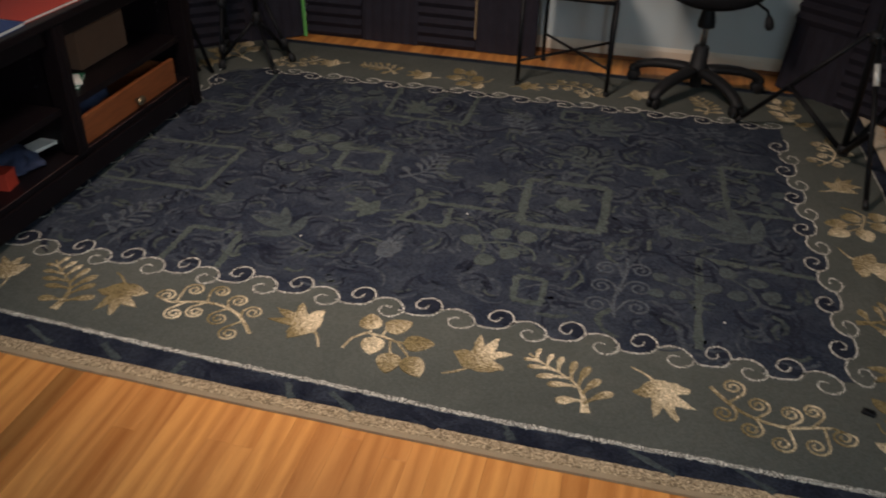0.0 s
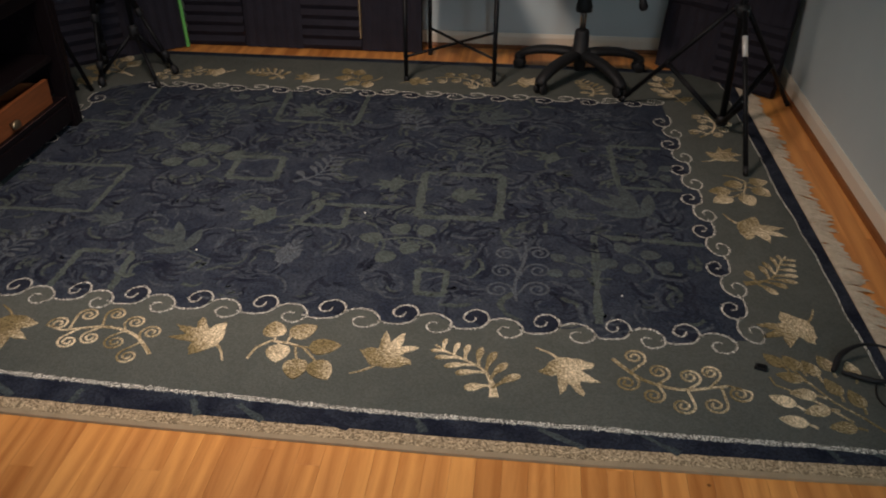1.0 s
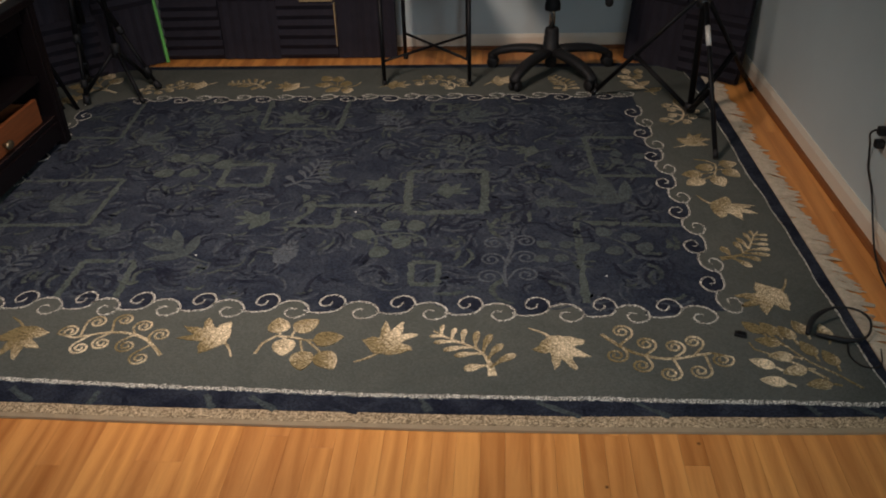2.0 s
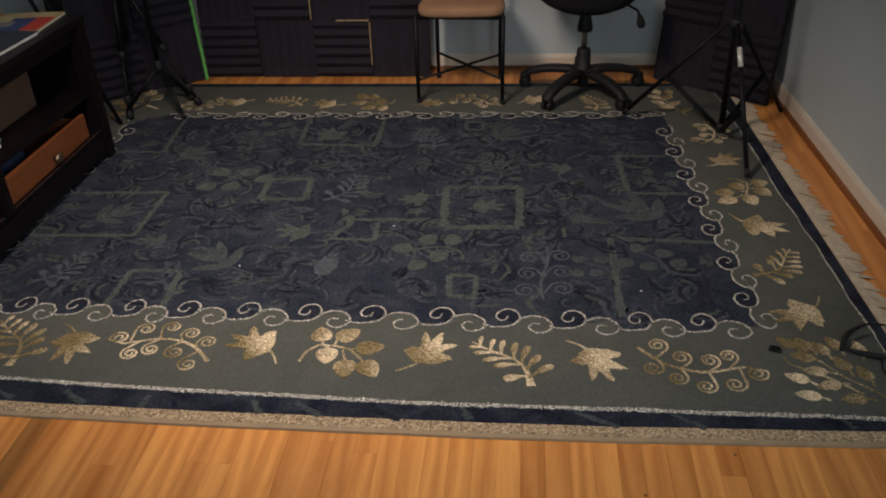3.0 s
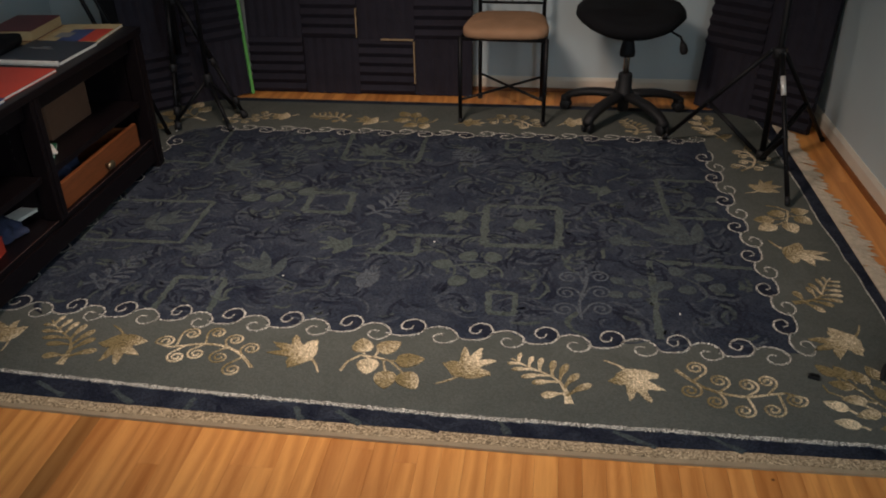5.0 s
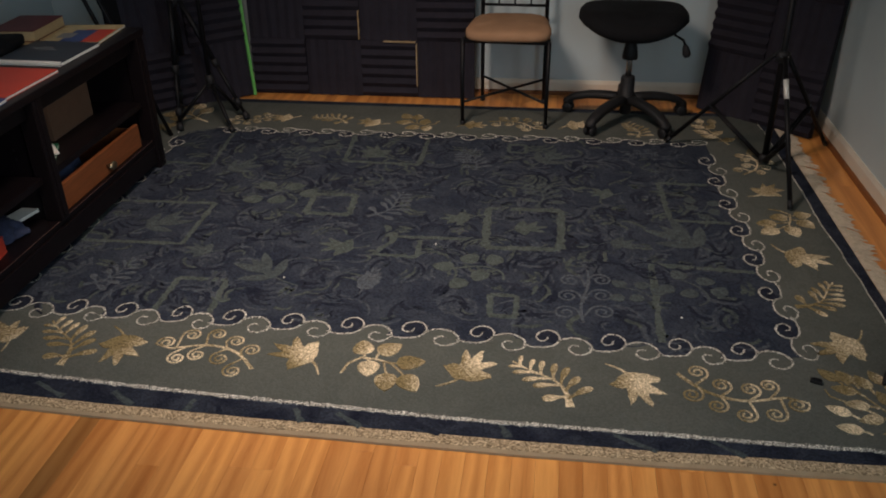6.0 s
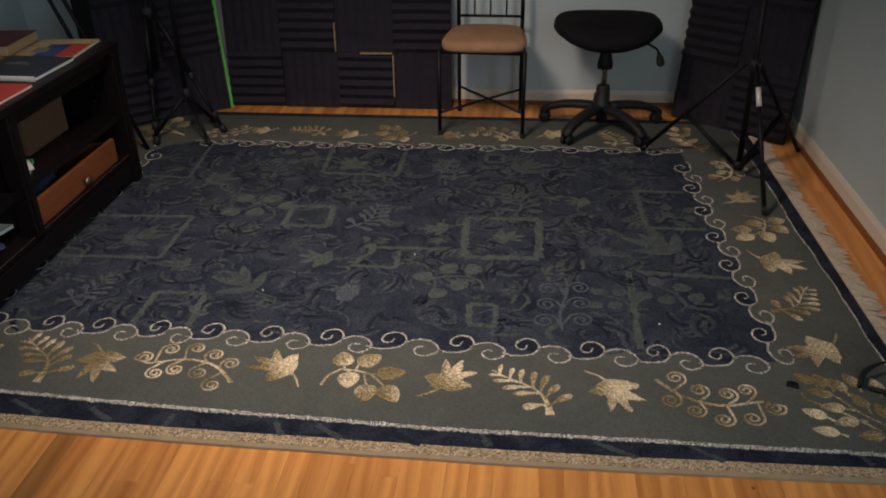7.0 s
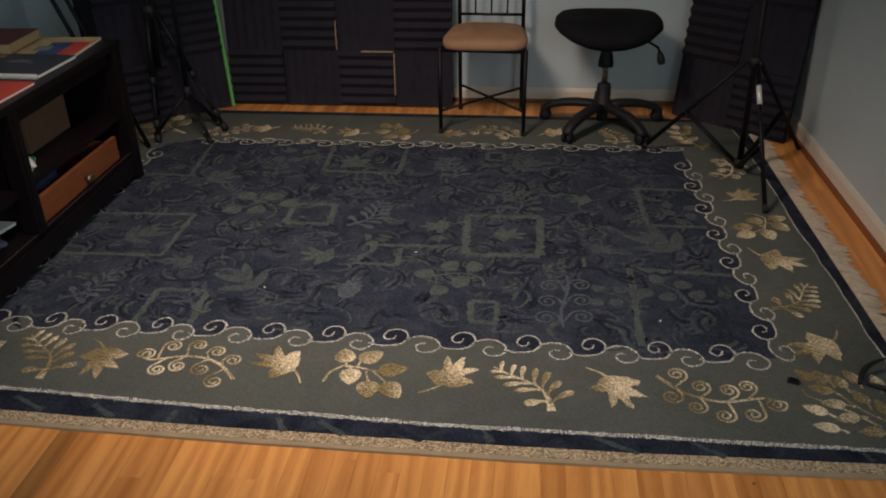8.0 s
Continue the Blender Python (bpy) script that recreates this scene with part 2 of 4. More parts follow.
def lathe(bm, profile, at=(0, 0, 0), sides=24):
    """A turned form from (radius, height) pairs."""
    rings = []
    for r, z in profile:
        rings.append([bm.verts.new((at[0] + r * math.cos(2 * math.pi * k / sides), at[1] + r * math.sin(2 * math.pi * k / sides), at[2] + z)) for k in range(sides)])
    for a, b in zip(rings, rings[1:]):
        for k in range(sides):
            bm.faces.new((a[k], a[(k + 1) % sides], b[(k + 1) % sides], b[k]))
    bm.faces.new(rings[0][::-1])
    bm.faces.new(rings[-1])
    return bm


def slab(bm, outline, z0, z1):
    """A flat piece of that outline, from z0 up to z1."""
    low = [bm.verts.new((x, y, z0)) for x, y in outline]
    top = [bm.verts.new((x, y, z1)) for x, y in outline]
    bm.faces.new(top)
    n = len(outline)
    for k in range(n):
        bm.faces.new((low[k], low[(k + 1) % n], top[(k + 1) % n], top[k]))
    return bm


def ribbon(bm, line, width, z0, z1):
    """A raised stripe along a plane line; width: one for all, or one for each point."""
    n = len(line)
    ww = width if isinstance(width, (list, tuple)) else [width] * n
    rows = []
    for i, (x, y) in enumerate(line):
        xa, ya = line[max(i - 1, 0)]
        xb, yb = line[min(i + 1, n - 1)]
        d = math.hypot(xb - xa, yb - ya) or 1.0
        nx, ny = -(yb - ya) / d * ww[i] / 2, (xb - xa) / d * ww[i] / 2
        rows.append([bm.verts.new(p) for p in ((x + nx, y + ny, z0), (x + nx, y + ny, z1), (x - nx, y - ny, z1), (x - nx, y - ny, z0))])
    for a, b in zip(rows, rows[1:]):
        for k in range(3):
            bm.faces.new((a[k], a[k + 1], b[k + 1], b[k]))
    return bm


def smooth_line(points, n=8):
    out = []
    pts = [Vector(p) for p in points]
    for i in range(len(pts) - 1):
        a, b, c, d = pts[max(i - 1, 0)], pts[i], pts[i + 1], pts[min(i + 2, len(pts) - 1)]
        for k in range(n):
            t = k / n
            out.append(0.5 * ((2 * b) + (c - a) * t + (2 * a - 5 * b + 4 * c - d) * t * t + (3 * b - a - 3 * c + d) * t ** 3))
    return out + [pts[-1]]


# ---- the room ----
BACK, LEFT, FRONT = 1.43, -2.40, -4.4
RIGHT_AT, RIGHT_SLOPE = 1.764, -0.025


def right_x(y):
    return RIGHT_AT + RIGHT_SLOPE * y


wall_back = tagged(part("wall_back", boxed((LEFT - 0.12, BACK, -0.05), (2.5, BACK + 0.12, CEILING)), PAINT), "light blue-grey painted plaster wall", "wall", kind="structure")
wall_left = tagged(part("wall_left", boxed((LEFT - 0.12, FRONT, -0.05), (LEFT, BACK, CEILING)), PAINT), "light blue-grey painted plaster wall", "wall", kind="structure")
wall_front = tagged(part("wall_front", boxed((LEFT - 0.12, FRONT - 0.12, -0.05), (2.6, FRONT, CEILING)), PAINT), "light blue-grey painted plaster wall", "wall", kind="structure")
bm = bmesh.new()
slab(bm, [(right_x(BACK), BACK), (right_x(FRONT), FRONT), (right_x(FRONT) + 0.12, FRONT), (right_x(BACK) + 0.12, BACK)], -0.05, CEILING)
wall_right = tagged(part("wall_right", bm, PAINT), "light blue-grey painted plaster wall", "wall", kind="structure")
ceiling = tagged(part("ceiling", boxed((LEFT - 0.12, FRONT - 0.12, CEILING), (2.7, BACK + 0.12, CEILING + 0.1)), WHITE), "plain white plaster ceiling", "ceiling", kind="structure")


def skirting(name, a, b, inward, height, parent_label):
    """A moulded board along a wall from a to b, with a stained shoe strip at its foot."""
    prof = [(0, 0), (0.013, 0), (0.013, height - 0.018), (0.009, height - 0.008), (0.006, height), (0, height)]
    shoe = [(0.013, 0), (0.029, 0), (0.028, 0.008), (0.023, 0.015), (0.013, 0.018)]
    made = []
    for nm, outline, mat in ((name, prof, TRIM), ("shoe_moulding", shoe, SHOE)):
        bm = bmesh.new()
        ends = []
        for p in (a, b):
            ends.append([bm.verts.new((p[0] + inward[0] * u, p[1] + inward[1] * u, z)) for u, z in outline])
        n = len(outline)
        for k in range(n):
            bm.faces.new((ends[0][k], ends[0][(k + 1) % n], ends[1][(k + 1) % n], ends[1][k]))
        bm.faces.new(ends[0])
        bm.faces.new(ends[1])
        made.append(part(nm, bm, mat, made[0] if made else None))
    return tagged(made[0], parent_label, "baseboard", kind="structure")


skirting("baseboard_back", (LEFT, BACK), (right_x(BACK), BACK), (0, -1), 0.078, "cream painted baseboard with stained wooden shoe strip")
skirting("baseboard_right", (right_x(BACK), BACK), (right_x(FRONT), FRONT), (-1, 0), 0.085, "cream painted baseboard with stained wooden shoe strip")
skirting("baseboard_left", (LEFT, FRONT), (LEFT, BACK), (1, 0), 0.085, "cream painted baseboard with stained wooden shoe strip")

fixture = thing("ceiling_light", "shaded spotlight on a round ceiling canopy", "lamp", (LAMP[0], LAMP[1], CEILING))
part("canopy", lathe(bmesh.new(), [(0.15, -0.03), (0.16, -0.02), (0.16, -0.001)]), IVORY, fixture)
part("stem", bar((0, 0, -0.031), (0, 0, -0.075), 0.008), IVORY, fixture)

# unseen frame added around the cool fill lamp; the wall has no opening
window = tagged(thing("unseen_window", "unseen white window frame added around the fill lamp", "window", (right_x(-3.45), -3.45, 1.55), 90 - math.degrees(math.atan(RIGHT_SLOPE))), kind="structure")
for lo, hi in (((-0.74, 0.001, -0.64), (0.74, 0.03, -0.56)), ((-0.74, 0.001, 0.56), (0.74, 0.03, 0.64)), ((-0.74, 0.001, -0.5595), (-0.66, 0.03, 0.5595)), ((0.66, 0.001, -0.5595), (0.74, 0.03, 0.5595))):
    part("fill_frame", boxed(lo, hi, 0.004), WHITE, window)
part("sill", boxed((-0.78, 0.001, -0.68), (0.78, 0.08, -0.641), 0.004), WHITE, window)

# ---- the rug ----
Z_BASE, Z_BAND, Z_SAGE, Z_FIELD, Z_MOTIF = 0.0085, 0.0095, 0.0105, 0.0112, 0.0124
NEAR, FAR, RUG_LEFT = -1.425, 1.165, -1.78


def edge_x(y):
    return 1.556 - 0.033 * y


def white_x(y):
    return 1.494 - 0.047 * y


def near_y(x):
    return -1.436 + 0.022 * (max(0.0, 0.6 - x) / 1.5) ** 2 + 0.013 * (max(0.0, x - 0.3) / 0.9) ** 2


def white_y(x):
    return -1.318 + 0.040 * (max(0.0, 0.3 - x) / 1.1) ** 1.3


rug = thing("rug", "large navy and sage floral area rug with pale leaf border", "rug")


def wavy_line(n, f):
    return [f(i / (n - 1)) for i in range(n)]


rnd = random.Random(4)


def wob(t, seed, amount):
    return amount * noise.noise((t * 3.1, seed * 7.7, 0.3))


# backing with its beige bound edge
xs = [RUG_LEFT + (edge_x(NEAR) - RUG_LEFT) * i / 89 for i in range(90)]
out = [(x, near_y(x) + wob(x * 1.5, 1, 0.003)) for x in xs]
out += wavy_line(30, lambda s: (edge_x(NEAR + s * (FAR - NEAR)) + wob(s * 4, 2, 0.005), NEAR + s * (FAR - NEAR)))[1:]
out += wavy_line(30, lambda s: (edge_x(FAR) - s * (edge_x(FAR) - RUG_LEFT), FAR + wob(s * 4, 3, 0.004)))[1:]
part("backing", slab(bmesh.new(), out, 0.0005, Z_BASE), JUTE, rug, "beige bound edge")
stripe = [(x, near_y(x) + 0.033 + wob(x * 1.5, 1, 0.003) + wob(x * 25, 9, 0.002)) for x in xs[:-1]]
part("binding", ribbon(bmesh.new(), stripe, 0.036, 0.001, Z_BASE + 0.0012), BINDING, rug, "knobbly beige woven edge stripe")

# dark blue outer band
xs = [RUG_LEFT + 0.02 + (edge_x(NEAR) - 0.032 - RUG_LEFT) * i / 119 for i in range(120)]
band = [(x, near_y(x) + 0.051 + wob(x * 1.5, 1, 0.003) + wob(x * 22, 5, 0.004)) for x in xs]
y0 = band[-1][1]
band += wavy_line(40, lambda s: (edge_x(y0 + s * (FAR - 0.006 - y0)) - 0.012, y0 + s * (FAR - 0.006 - y0)))[1:]
band += [(RUG_LEFT + 0.02, FAR - 0.006)]
part("outer_band", slab(bmesh.new(), band, 0.001, Z_BAND), BLUE, rug, "dark blue outer band")

# sage border
y1 = white_y(1.5)
xs = [RUG_LEFT + 0.09 + (white_x(y1) - RUG_LEFT - 0.09) * i / 119 for i in range(120)]
sage = [(x, white_y(x) + wob(x * 2, 6, 0.004) + wob(x * 24, 16, 0.0025)) for x in xs]
side = wavy_line(60, lambda s: (white_x(y1 + s * (FAR - 0.055 - y1)) + wob(s * 6, 7, 0.010) + wob(s * 30, 17, 0.003), y1 + s * (FAR - 0.055 - y1)))[1:]
part("border", slab(bmesh.new(), sage + side + [(RUG_LEFT + 0.09, FAR - 0.055)], 0.001, Z_SAGE), GREEN, rug, "sage green border")
dense = [(p[0] + (q[0] - p[0]) * k / 5, p[1] + (q[1] - p[1]) * k / 5 + rnd.uniform(-0.0015, 0.0015)) for p, q in zip(sage, sage[1:]) for k in range(5)]
part("guard_stripe", ribbon(bmesh.new(), dense, [rnd.uniform(0.008, 0.019) for _ in dense], 0.001, Z_SAGE + 0.0014), CREAM, rug, "thin broken cream stripe")
part("guard_stripe", ribbon(bmesh.new(), side, [0.005 + wob(i * 2.3, 12, 0.003) for i in range(59)], 0.001, Z_SAGE + 0.0014), CREAM, rug, "thin broken cream stripe")
part("guard_stripe", ribbon(bmesh.new(), [side[-1], (RUG_LEFT + 0.09, FAR - 0.055)], 0.004, 0.001, Z_SAGE + 0.0012), DULL, rug)

# field with an edge of running scrolls: a dip curls up into the field, a hump curls out into the border
DIP = ((-0.33, -0.034), (-0.20, -0.046), (0.0, -0.044), (0.15, -0.030), (0.225, 0.002), (0.17, 0.034), (0.04, 0.046), (-0.09, 0.032), (-0.135, 0.004), (-0.07, -0.012), (0.02, -0.006), (0.04, 0.012))
HUMP = ((0.19, -0.014), (0.28, 0.004), (0.42, 0.013), (0.58, 0.006), (0.70, -0.022), (0.69, -0.052), (0.55, -0.072), (0.42, -0.066), (0.365, -0.044), (0.43, -0.026), (0.52, -0.030))
EDGE = DIP[:4] + ((0.20, -0.012),) + HUMP[1:4] + ((0.66, -0.012),)
# each side: the first and the last scroll's middle, how many, the way into the field
SIDES = [((-1.485, -0.908), (1.054, -0.919), 14, (0, 1), 1.0, False), ((1.141, 0.539), (1.214, -0.781), 7, (-1, 0), 0.80, True),
         ((-1.15, 0.700), (1.03, 0.722), 12, (0, -1), 0.72, True), ((-1.345, 0.52), (-1.352, -0.74), 7, (1, 0), 0.85, False)]
field, scrolls = [], []
NEAR_AT = (-1.49, -1.30, -1.093, -0.919, -0.725, -0.546, -0.350, -0.152, 0.047, 0.263, 0.467, 0.667, 0.867, 1.054, 1.25)
for first, last, count, inward, high, backwards in SIDES:
    a, b, into = Vector(first), Vector(last), Vector(inward)
    d = (b - a) / (count - 1)
    edge = []
    for k in range(count):
        shift = rnd.uniform(-0.02, 0.02)

        def place(p, k=k, shift=shift):
            q = a + d * (k + shift + p[0]) + into * p[1] * high
            if count == 14:
                q.x = NEAR_AT[k] + (NEAR_AT[k + 1] - NEAR_AT[k]) * p[0]
            return (q.x, q.y, 0.0)
        edge += smooth_line([place(p) for p in EDGE], 4)
        scrolls.append((smooth_line([place(p) for p in DIP], 6), smooth_line([place(p) for p in DIP[3:9]], 5)))
        scrolls.append((smooth_line([place(p) for p in HUMP], 6), None))
    field += [(p.x, p.y) for p in (edge[::-1] if backwards else edge)]
part("field", slab(bmesh.new(), field, 0.001, Z_FIELD), NAVY, rug, "mottled navy field")


def spiral(cx, cy, r0, r1, start, turns, sign, n=26):
    pts = []
    for i in range(n):
        s = i / (n - 1)
        r = r0 + (r1 - r0) * s ** 0.8
        a = start + sign * turns * 2 * math.pi * s
        pts.append((cx + r * math.cos(a), cy + r * math.sin(a)))
    return pts


for line, eye in scrolls:
    w = [max(0.0022, 0.0064 - 0.0014 * i / len(line) + wob(i * 0.9 + line[0].x * 9, 14, 0.0045)) for i in range(len(line))]
    part("scroll", ribbon(bmesh.new(), [(p.x + rnd.uniform(-0.0008, 0.0008), p.y + rnd.uniform(-0.0008, 0.0008)) for p in line], w, 0.002, Z_MOTIF), CREAM, rug)
    if eye:
        part("scroll_eye", slab(bmesh.new(), [(p.x, p.y) for p in eye], 0.002, Z_FIELD + 0.0005), INK, rug)


class Sketch:
    """A motif drawn from a base towards a tip; u runs along, v to its left, both in lengths of the motif."""

    def __init__(self, base, tip):
        self.o = Vector(base)
        self.u = Vector(tip) - self.o
        self.size = self.u.length
        self.v = Vector((-self.u.y, self.u.x))
        self.pieces = []

    def at(self, u, v):
        p = self.o + self.u * u + self.v * v
        return (p.x, p.y)

    def patch(self, outline):
        top = Z_MOTIF + 0.00006 * len(self.pieces)
        self.pieces.append(("leaflet", slab(bmesh.new(), [self.at(u, v) for u, v in outline], 0.002, top)))

    def stroke(self, pts, w, name="tendril"):
        if isinstance(w, (int, float)):
            w = [w] * len(pts)
        top = Z_MOTIF - 0.0004 + 0.00003 * len(self.pieces)
        self.pieces.append((name, ribbon(bmesh.new(), [self.at(u, v) for u, v in pts], [x * self.size for x in w], 0.002, top)))

    def weave(self, name, yarn, label):
        """The first piece is the motif; the others belong to it."""
        first = None
        for piece, bm in self.pieces:
            ob = part(name if first is None else piece, bm, yarn, first or rug, label if first is None else "")
            first = first or ob
        return first

    def leaf(self, u, v, angle, length, width, point=1.0, swell=0.75):
        out = []
        n = 9
        for side in (1, -1):
            for i in range(n):
                s = i / n if side > 0 else 1 - i / n
                w = width / 2 * math.sin(math.pi * min(1, s ** swell)) ** point
                x, y = s * length, side * w
                out.append((u + x * math.cos(angle) - y * math.sin(angle), v + x * math.sin(angle) + y * math.cos(angle)))
        self.patch(out)


def maple(base, tip, flip=1):
    """A five-lobed leaf that leans to one side of its curved stalk."""
    s = Sketch(base, tip)
    outline = ((0.27, 0.09), (0.30, -0.08), (0.36, -0.29), (0.47, -0.24), (0.55, -0.13), (0.70, -0.24), (0.86, -0.33), (0.82, -0.21), (0.75, -0.11), (0.90, -0.13), (1.04, -0.11), (0.92, -0.03), (0.79, 0.04), (0.89, 0.13), (0.95, 0.24), (0.80, 0.21), (0.65, 0.18), (0.68, 0.32), (0.64, 0.41), (0.54, 0.35), (0.45, 0.30), (0.34, 0.20))
    ragged = []
    for (u, v), (u2, v2) in zip(outline, outline[1:] + outline[:1]):
        ragged += [(u + rnd.uniform(-0.01, 0.01), flip * v), ((u + u2) / 2 + rnd.uniform(-0.022, 0.022), flip * (v + v2) / 2 + rnd.uniform(-0.022, 0.022))]
    s.patch(ragged)
    s.stroke([(0.33, flip * 0.08), (0.22, flip * 0.08), (0.11, flip * 0.05), (-0.04, -flip * 0.02)], [0.05, 0.036, 0.032, 0.022])
    return s


def club(s, root, end, fat, bend):
    """A leaflet that starts thin and ends broad and round."""
    du, dv = end[0] - root[0], end[1] - root[1]
    pts = [(root[0] + du * q - dv * bend * q * (1 - q), root[1] + dv * q + du * bend * q * (1 - q)) for q in [i / 9 for i in range(10)]]
    s.stroke(pts, [0.034, 0.032, 0.034, 0.04, 0.6 * fat, 0.85 * fat, fat, fat, 0.85 * fat, 0.3 * fat], "leaflet")


def fern(base, tip, flip=1):
    """A bowed stem with long club-shaped leaflets on its outer side and short ones within."""
    s = Sketch(base, tip)
    stem = [(p.x, flip * p.y) for p in smooth_line([(0, 0, 0), (0.09, -0.06, 0), (0.20, -0.12, 0), (0.34, -0.16, 0), (0.49, -0.15, 0), (0.66, -0.09, 0), (0.84, -0.03, 0), (1.0, 0.0, 0)], 4)]
    n = len(stem) - 1
    s.stroke(stem, [0.10 - 0.075 * min(1.0, 2.2 * i / n) for i in range(n + 1)])
    for at, end, fat in ((0.20, (0.10, -0.42), 0.10), (0.34, (0.34, -0.43), 0.095), (0.45, (0.53, -0.45), 0.088), (0.56, (0.69, -0.37), 0.080), (0.68, (0.79, -0.29), 0.070), (0.79, (0.89, -0.22), 0.062), (0.90, (1.01, -0.15), 0.055)):
        club(s, stem[int(at * n)], (end[0] + rnd.uniform(-0.015, 0.015), flip * end[1]), fat, flip * 0.22)
    for at, end, fat in ((0.24, (0.27, 0.16), 0.115), (0.46, (0.50, 0.10), 0.085), (0.60, (0.65, 0.13), 0.078), (0.74, (0.82, 0.13), 0.066), (0.88, (0.95, 0.10), 0.055)):
        club(s, stem[int(at * n)], (end[0] + rnd.uniform(-0.015, 0.015), flip * end[1]), fat, -flip * 0.20)
    return s


def sprig(base, tip, flip=1):
    """An arched stem that bears curled tendrils on both sides and one at its end."""
    s = Sketch(base, tip)
    stem = [(p.x, flip * p.y) for p in smooth_line([(0, 0, 0), (0.11, 0.08, 0), (0.27, 0.17, 0), (0.48, 0.20, 0), (0.66, 0.16, 0), (0.82, 0.07, 0), (0.93, 0.01, 0)], 5)]
    s.stroke(stem, [0.036 - 0.014 * i / len(stem) for i in range(len(stem))])
    for cu, cv, side in ((0.165, 0.255, 1), (0.385, 0.33, 1), (0.62, 0.37, 1), (0.85, 0.275, 1), (1.015, 0.08, 1), (0.16, -0.085, -1), (0.38, 0.035, -1), (0.62, 0.01, -1), (0.77, -0.10, -1)):
        way = side * flip
        root = min(stem, key=lambda p: abs(p[0] - cu - 0.02))
        r = 0.096 * rnd.uniform(0.94, 1.08)
        pts = [root] + spiral(cu, flip * cv, r, 0.018, -0.55 * way, 1.75, way, 28)
        s.stroke(pts, [0.021] * 29)
    return s


def curl_tree(base, tip, count=3, size=0.120):
    """An upright stem with pairs of curls."""
    s = Sketch(base, tip)
    s.stroke([(i / 12 * 0.92, 0.03 * math.sin(i / 12 * 6.0)) for i in range(13)], 0.028)
    for k in range(count):
        for side in (1, -1):
            cu, cv = 0.14 + 0.28 * k + (0.05 if side < 0 else 0.0), side * (size + 0.045 - 0.01 * k)
            pts = [(cu - 0.10, 0.0)] + spiral(cu, cv, size * rnd.uniform(0.94, 1.06), 0.022, -side * 1.5, 1.7, side, 26)
            s.stroke(pts, 0.022)
    return s


def branch(base, tip, places=((0.30, 1), (0.38, -1), (0.58, 1), (0.66, -1), (0.95, 1), (0.9, -1)), size=0.29, width=0.24):
    s = Sketch(base, tip)
    s.stroke([(i / 10 * 0.95, 0.09 * math.sin(i / 10 * 3.1)) for i in range(11)], [0.035] * 11)
    for u, side in places:
        v = 0.09 * math.sin(u / 0.95 * 3.1)
        a = side * rnd.uniform(0.95, 1.25)
        d = 0.20
        s.stroke([(u - 0.1, v), (u + d * 0.5 * math.cos(a), v + d * 0.5 * math.sin(a)), (u + d * math.cos(a), v + d * math.sin(a))], 0.024)
        s.leaf(u + d * math.cos(a) * 0.9, v + d * math.sin(a) * 0.9, a * 0.9, size * rnd.uniform(0.9, 1.1), width, 0.8)
    return s


def cluster(base, tip, flip=1):
    """A bent stem that carries six broad leaves on short stalks."""
    s = Sketch(base, tip)
    stem = [(0.0, 0.0), (0.10, 0.17), (0.27, 0.26), (0.45, 0.18), (0.61, 0.07), (0.71, -0.15)]
    s.stroke([(u, v * flip) for u, v in stem], [0.030, 0.032, 0.034, 0.034, 0.030, 0.026])
    for u, v, fu, fv, turn, size in ((0.32, 0.46, 0.32, 0.27, 85, 0.30), (0.64, 0.36, 0.44, 0.19, 20, 0.34), (0.85, 0.03, 0.62, 0.07, -6, 0.36), (0.33, 0.02, 0.34, 0.24, -100, 0.31), (0.50, -0.28, 0.53, 0.12, -100, 0.34), (0.77, -0.36, 0.71, -0.15, -72, 0.36)):
        a = radians(turn * flip)
        du, dv = math.cos(a) * size / 2, math.sin(a) * size / 2
        s.stroke([(fu, fv * flip), (u - du * 0.9, v * flip - dv * 0.9)], 0.026)
        s.leaf(u - du, v * flip - dv, a, size, 0.27, 0.7, 0.70)
    return s


def lances(base, tip, blades=5):
    """A fan of broad pointed leaves on one short stem."""
    s = Sketch(base, tip)
    s.stroke([(-0.22, -0.10), (0.0, -0.03), (0.2, 0.0), (0.4, 0.02)], [0.022, 0.028, 0.032, 0.03])
    for k in range(blades):
        a = 0.85 - 1.7 * k / (blades - 1) + rnd.uniform(-0.06, 0.06)
        s.leaf(0.16 + 0.16 * (k % 2), 0.0, a, 0.62 - 0.16 * abs(a), 0.15, 0.8, 0.85)
    return s


def broad_leaf(base, tip):
    """A toothed leaf whose veins part it into strips."""
    s = Sketch(base, tip)
    s.stroke([(0, 0.03), (0.2, 0.01), (0.5, 0.0), (0.95, 0.0)], [0.035, 0.03, 0.03, 0.02])
    for k in range(5):
        for side in (1, -1):
            u = 0.16 + 0.145 * k
            w = (0.17, 0.22, 0.21, 0.16, 0.09)[k]
            s.patch([(u, side * 0.022), (u + 0.125, side * 0.022), (u + 0.21, side * w * 0.72), (u + 0.20, side * w), (u + 0.06, side * w * 0.88)])
    return s


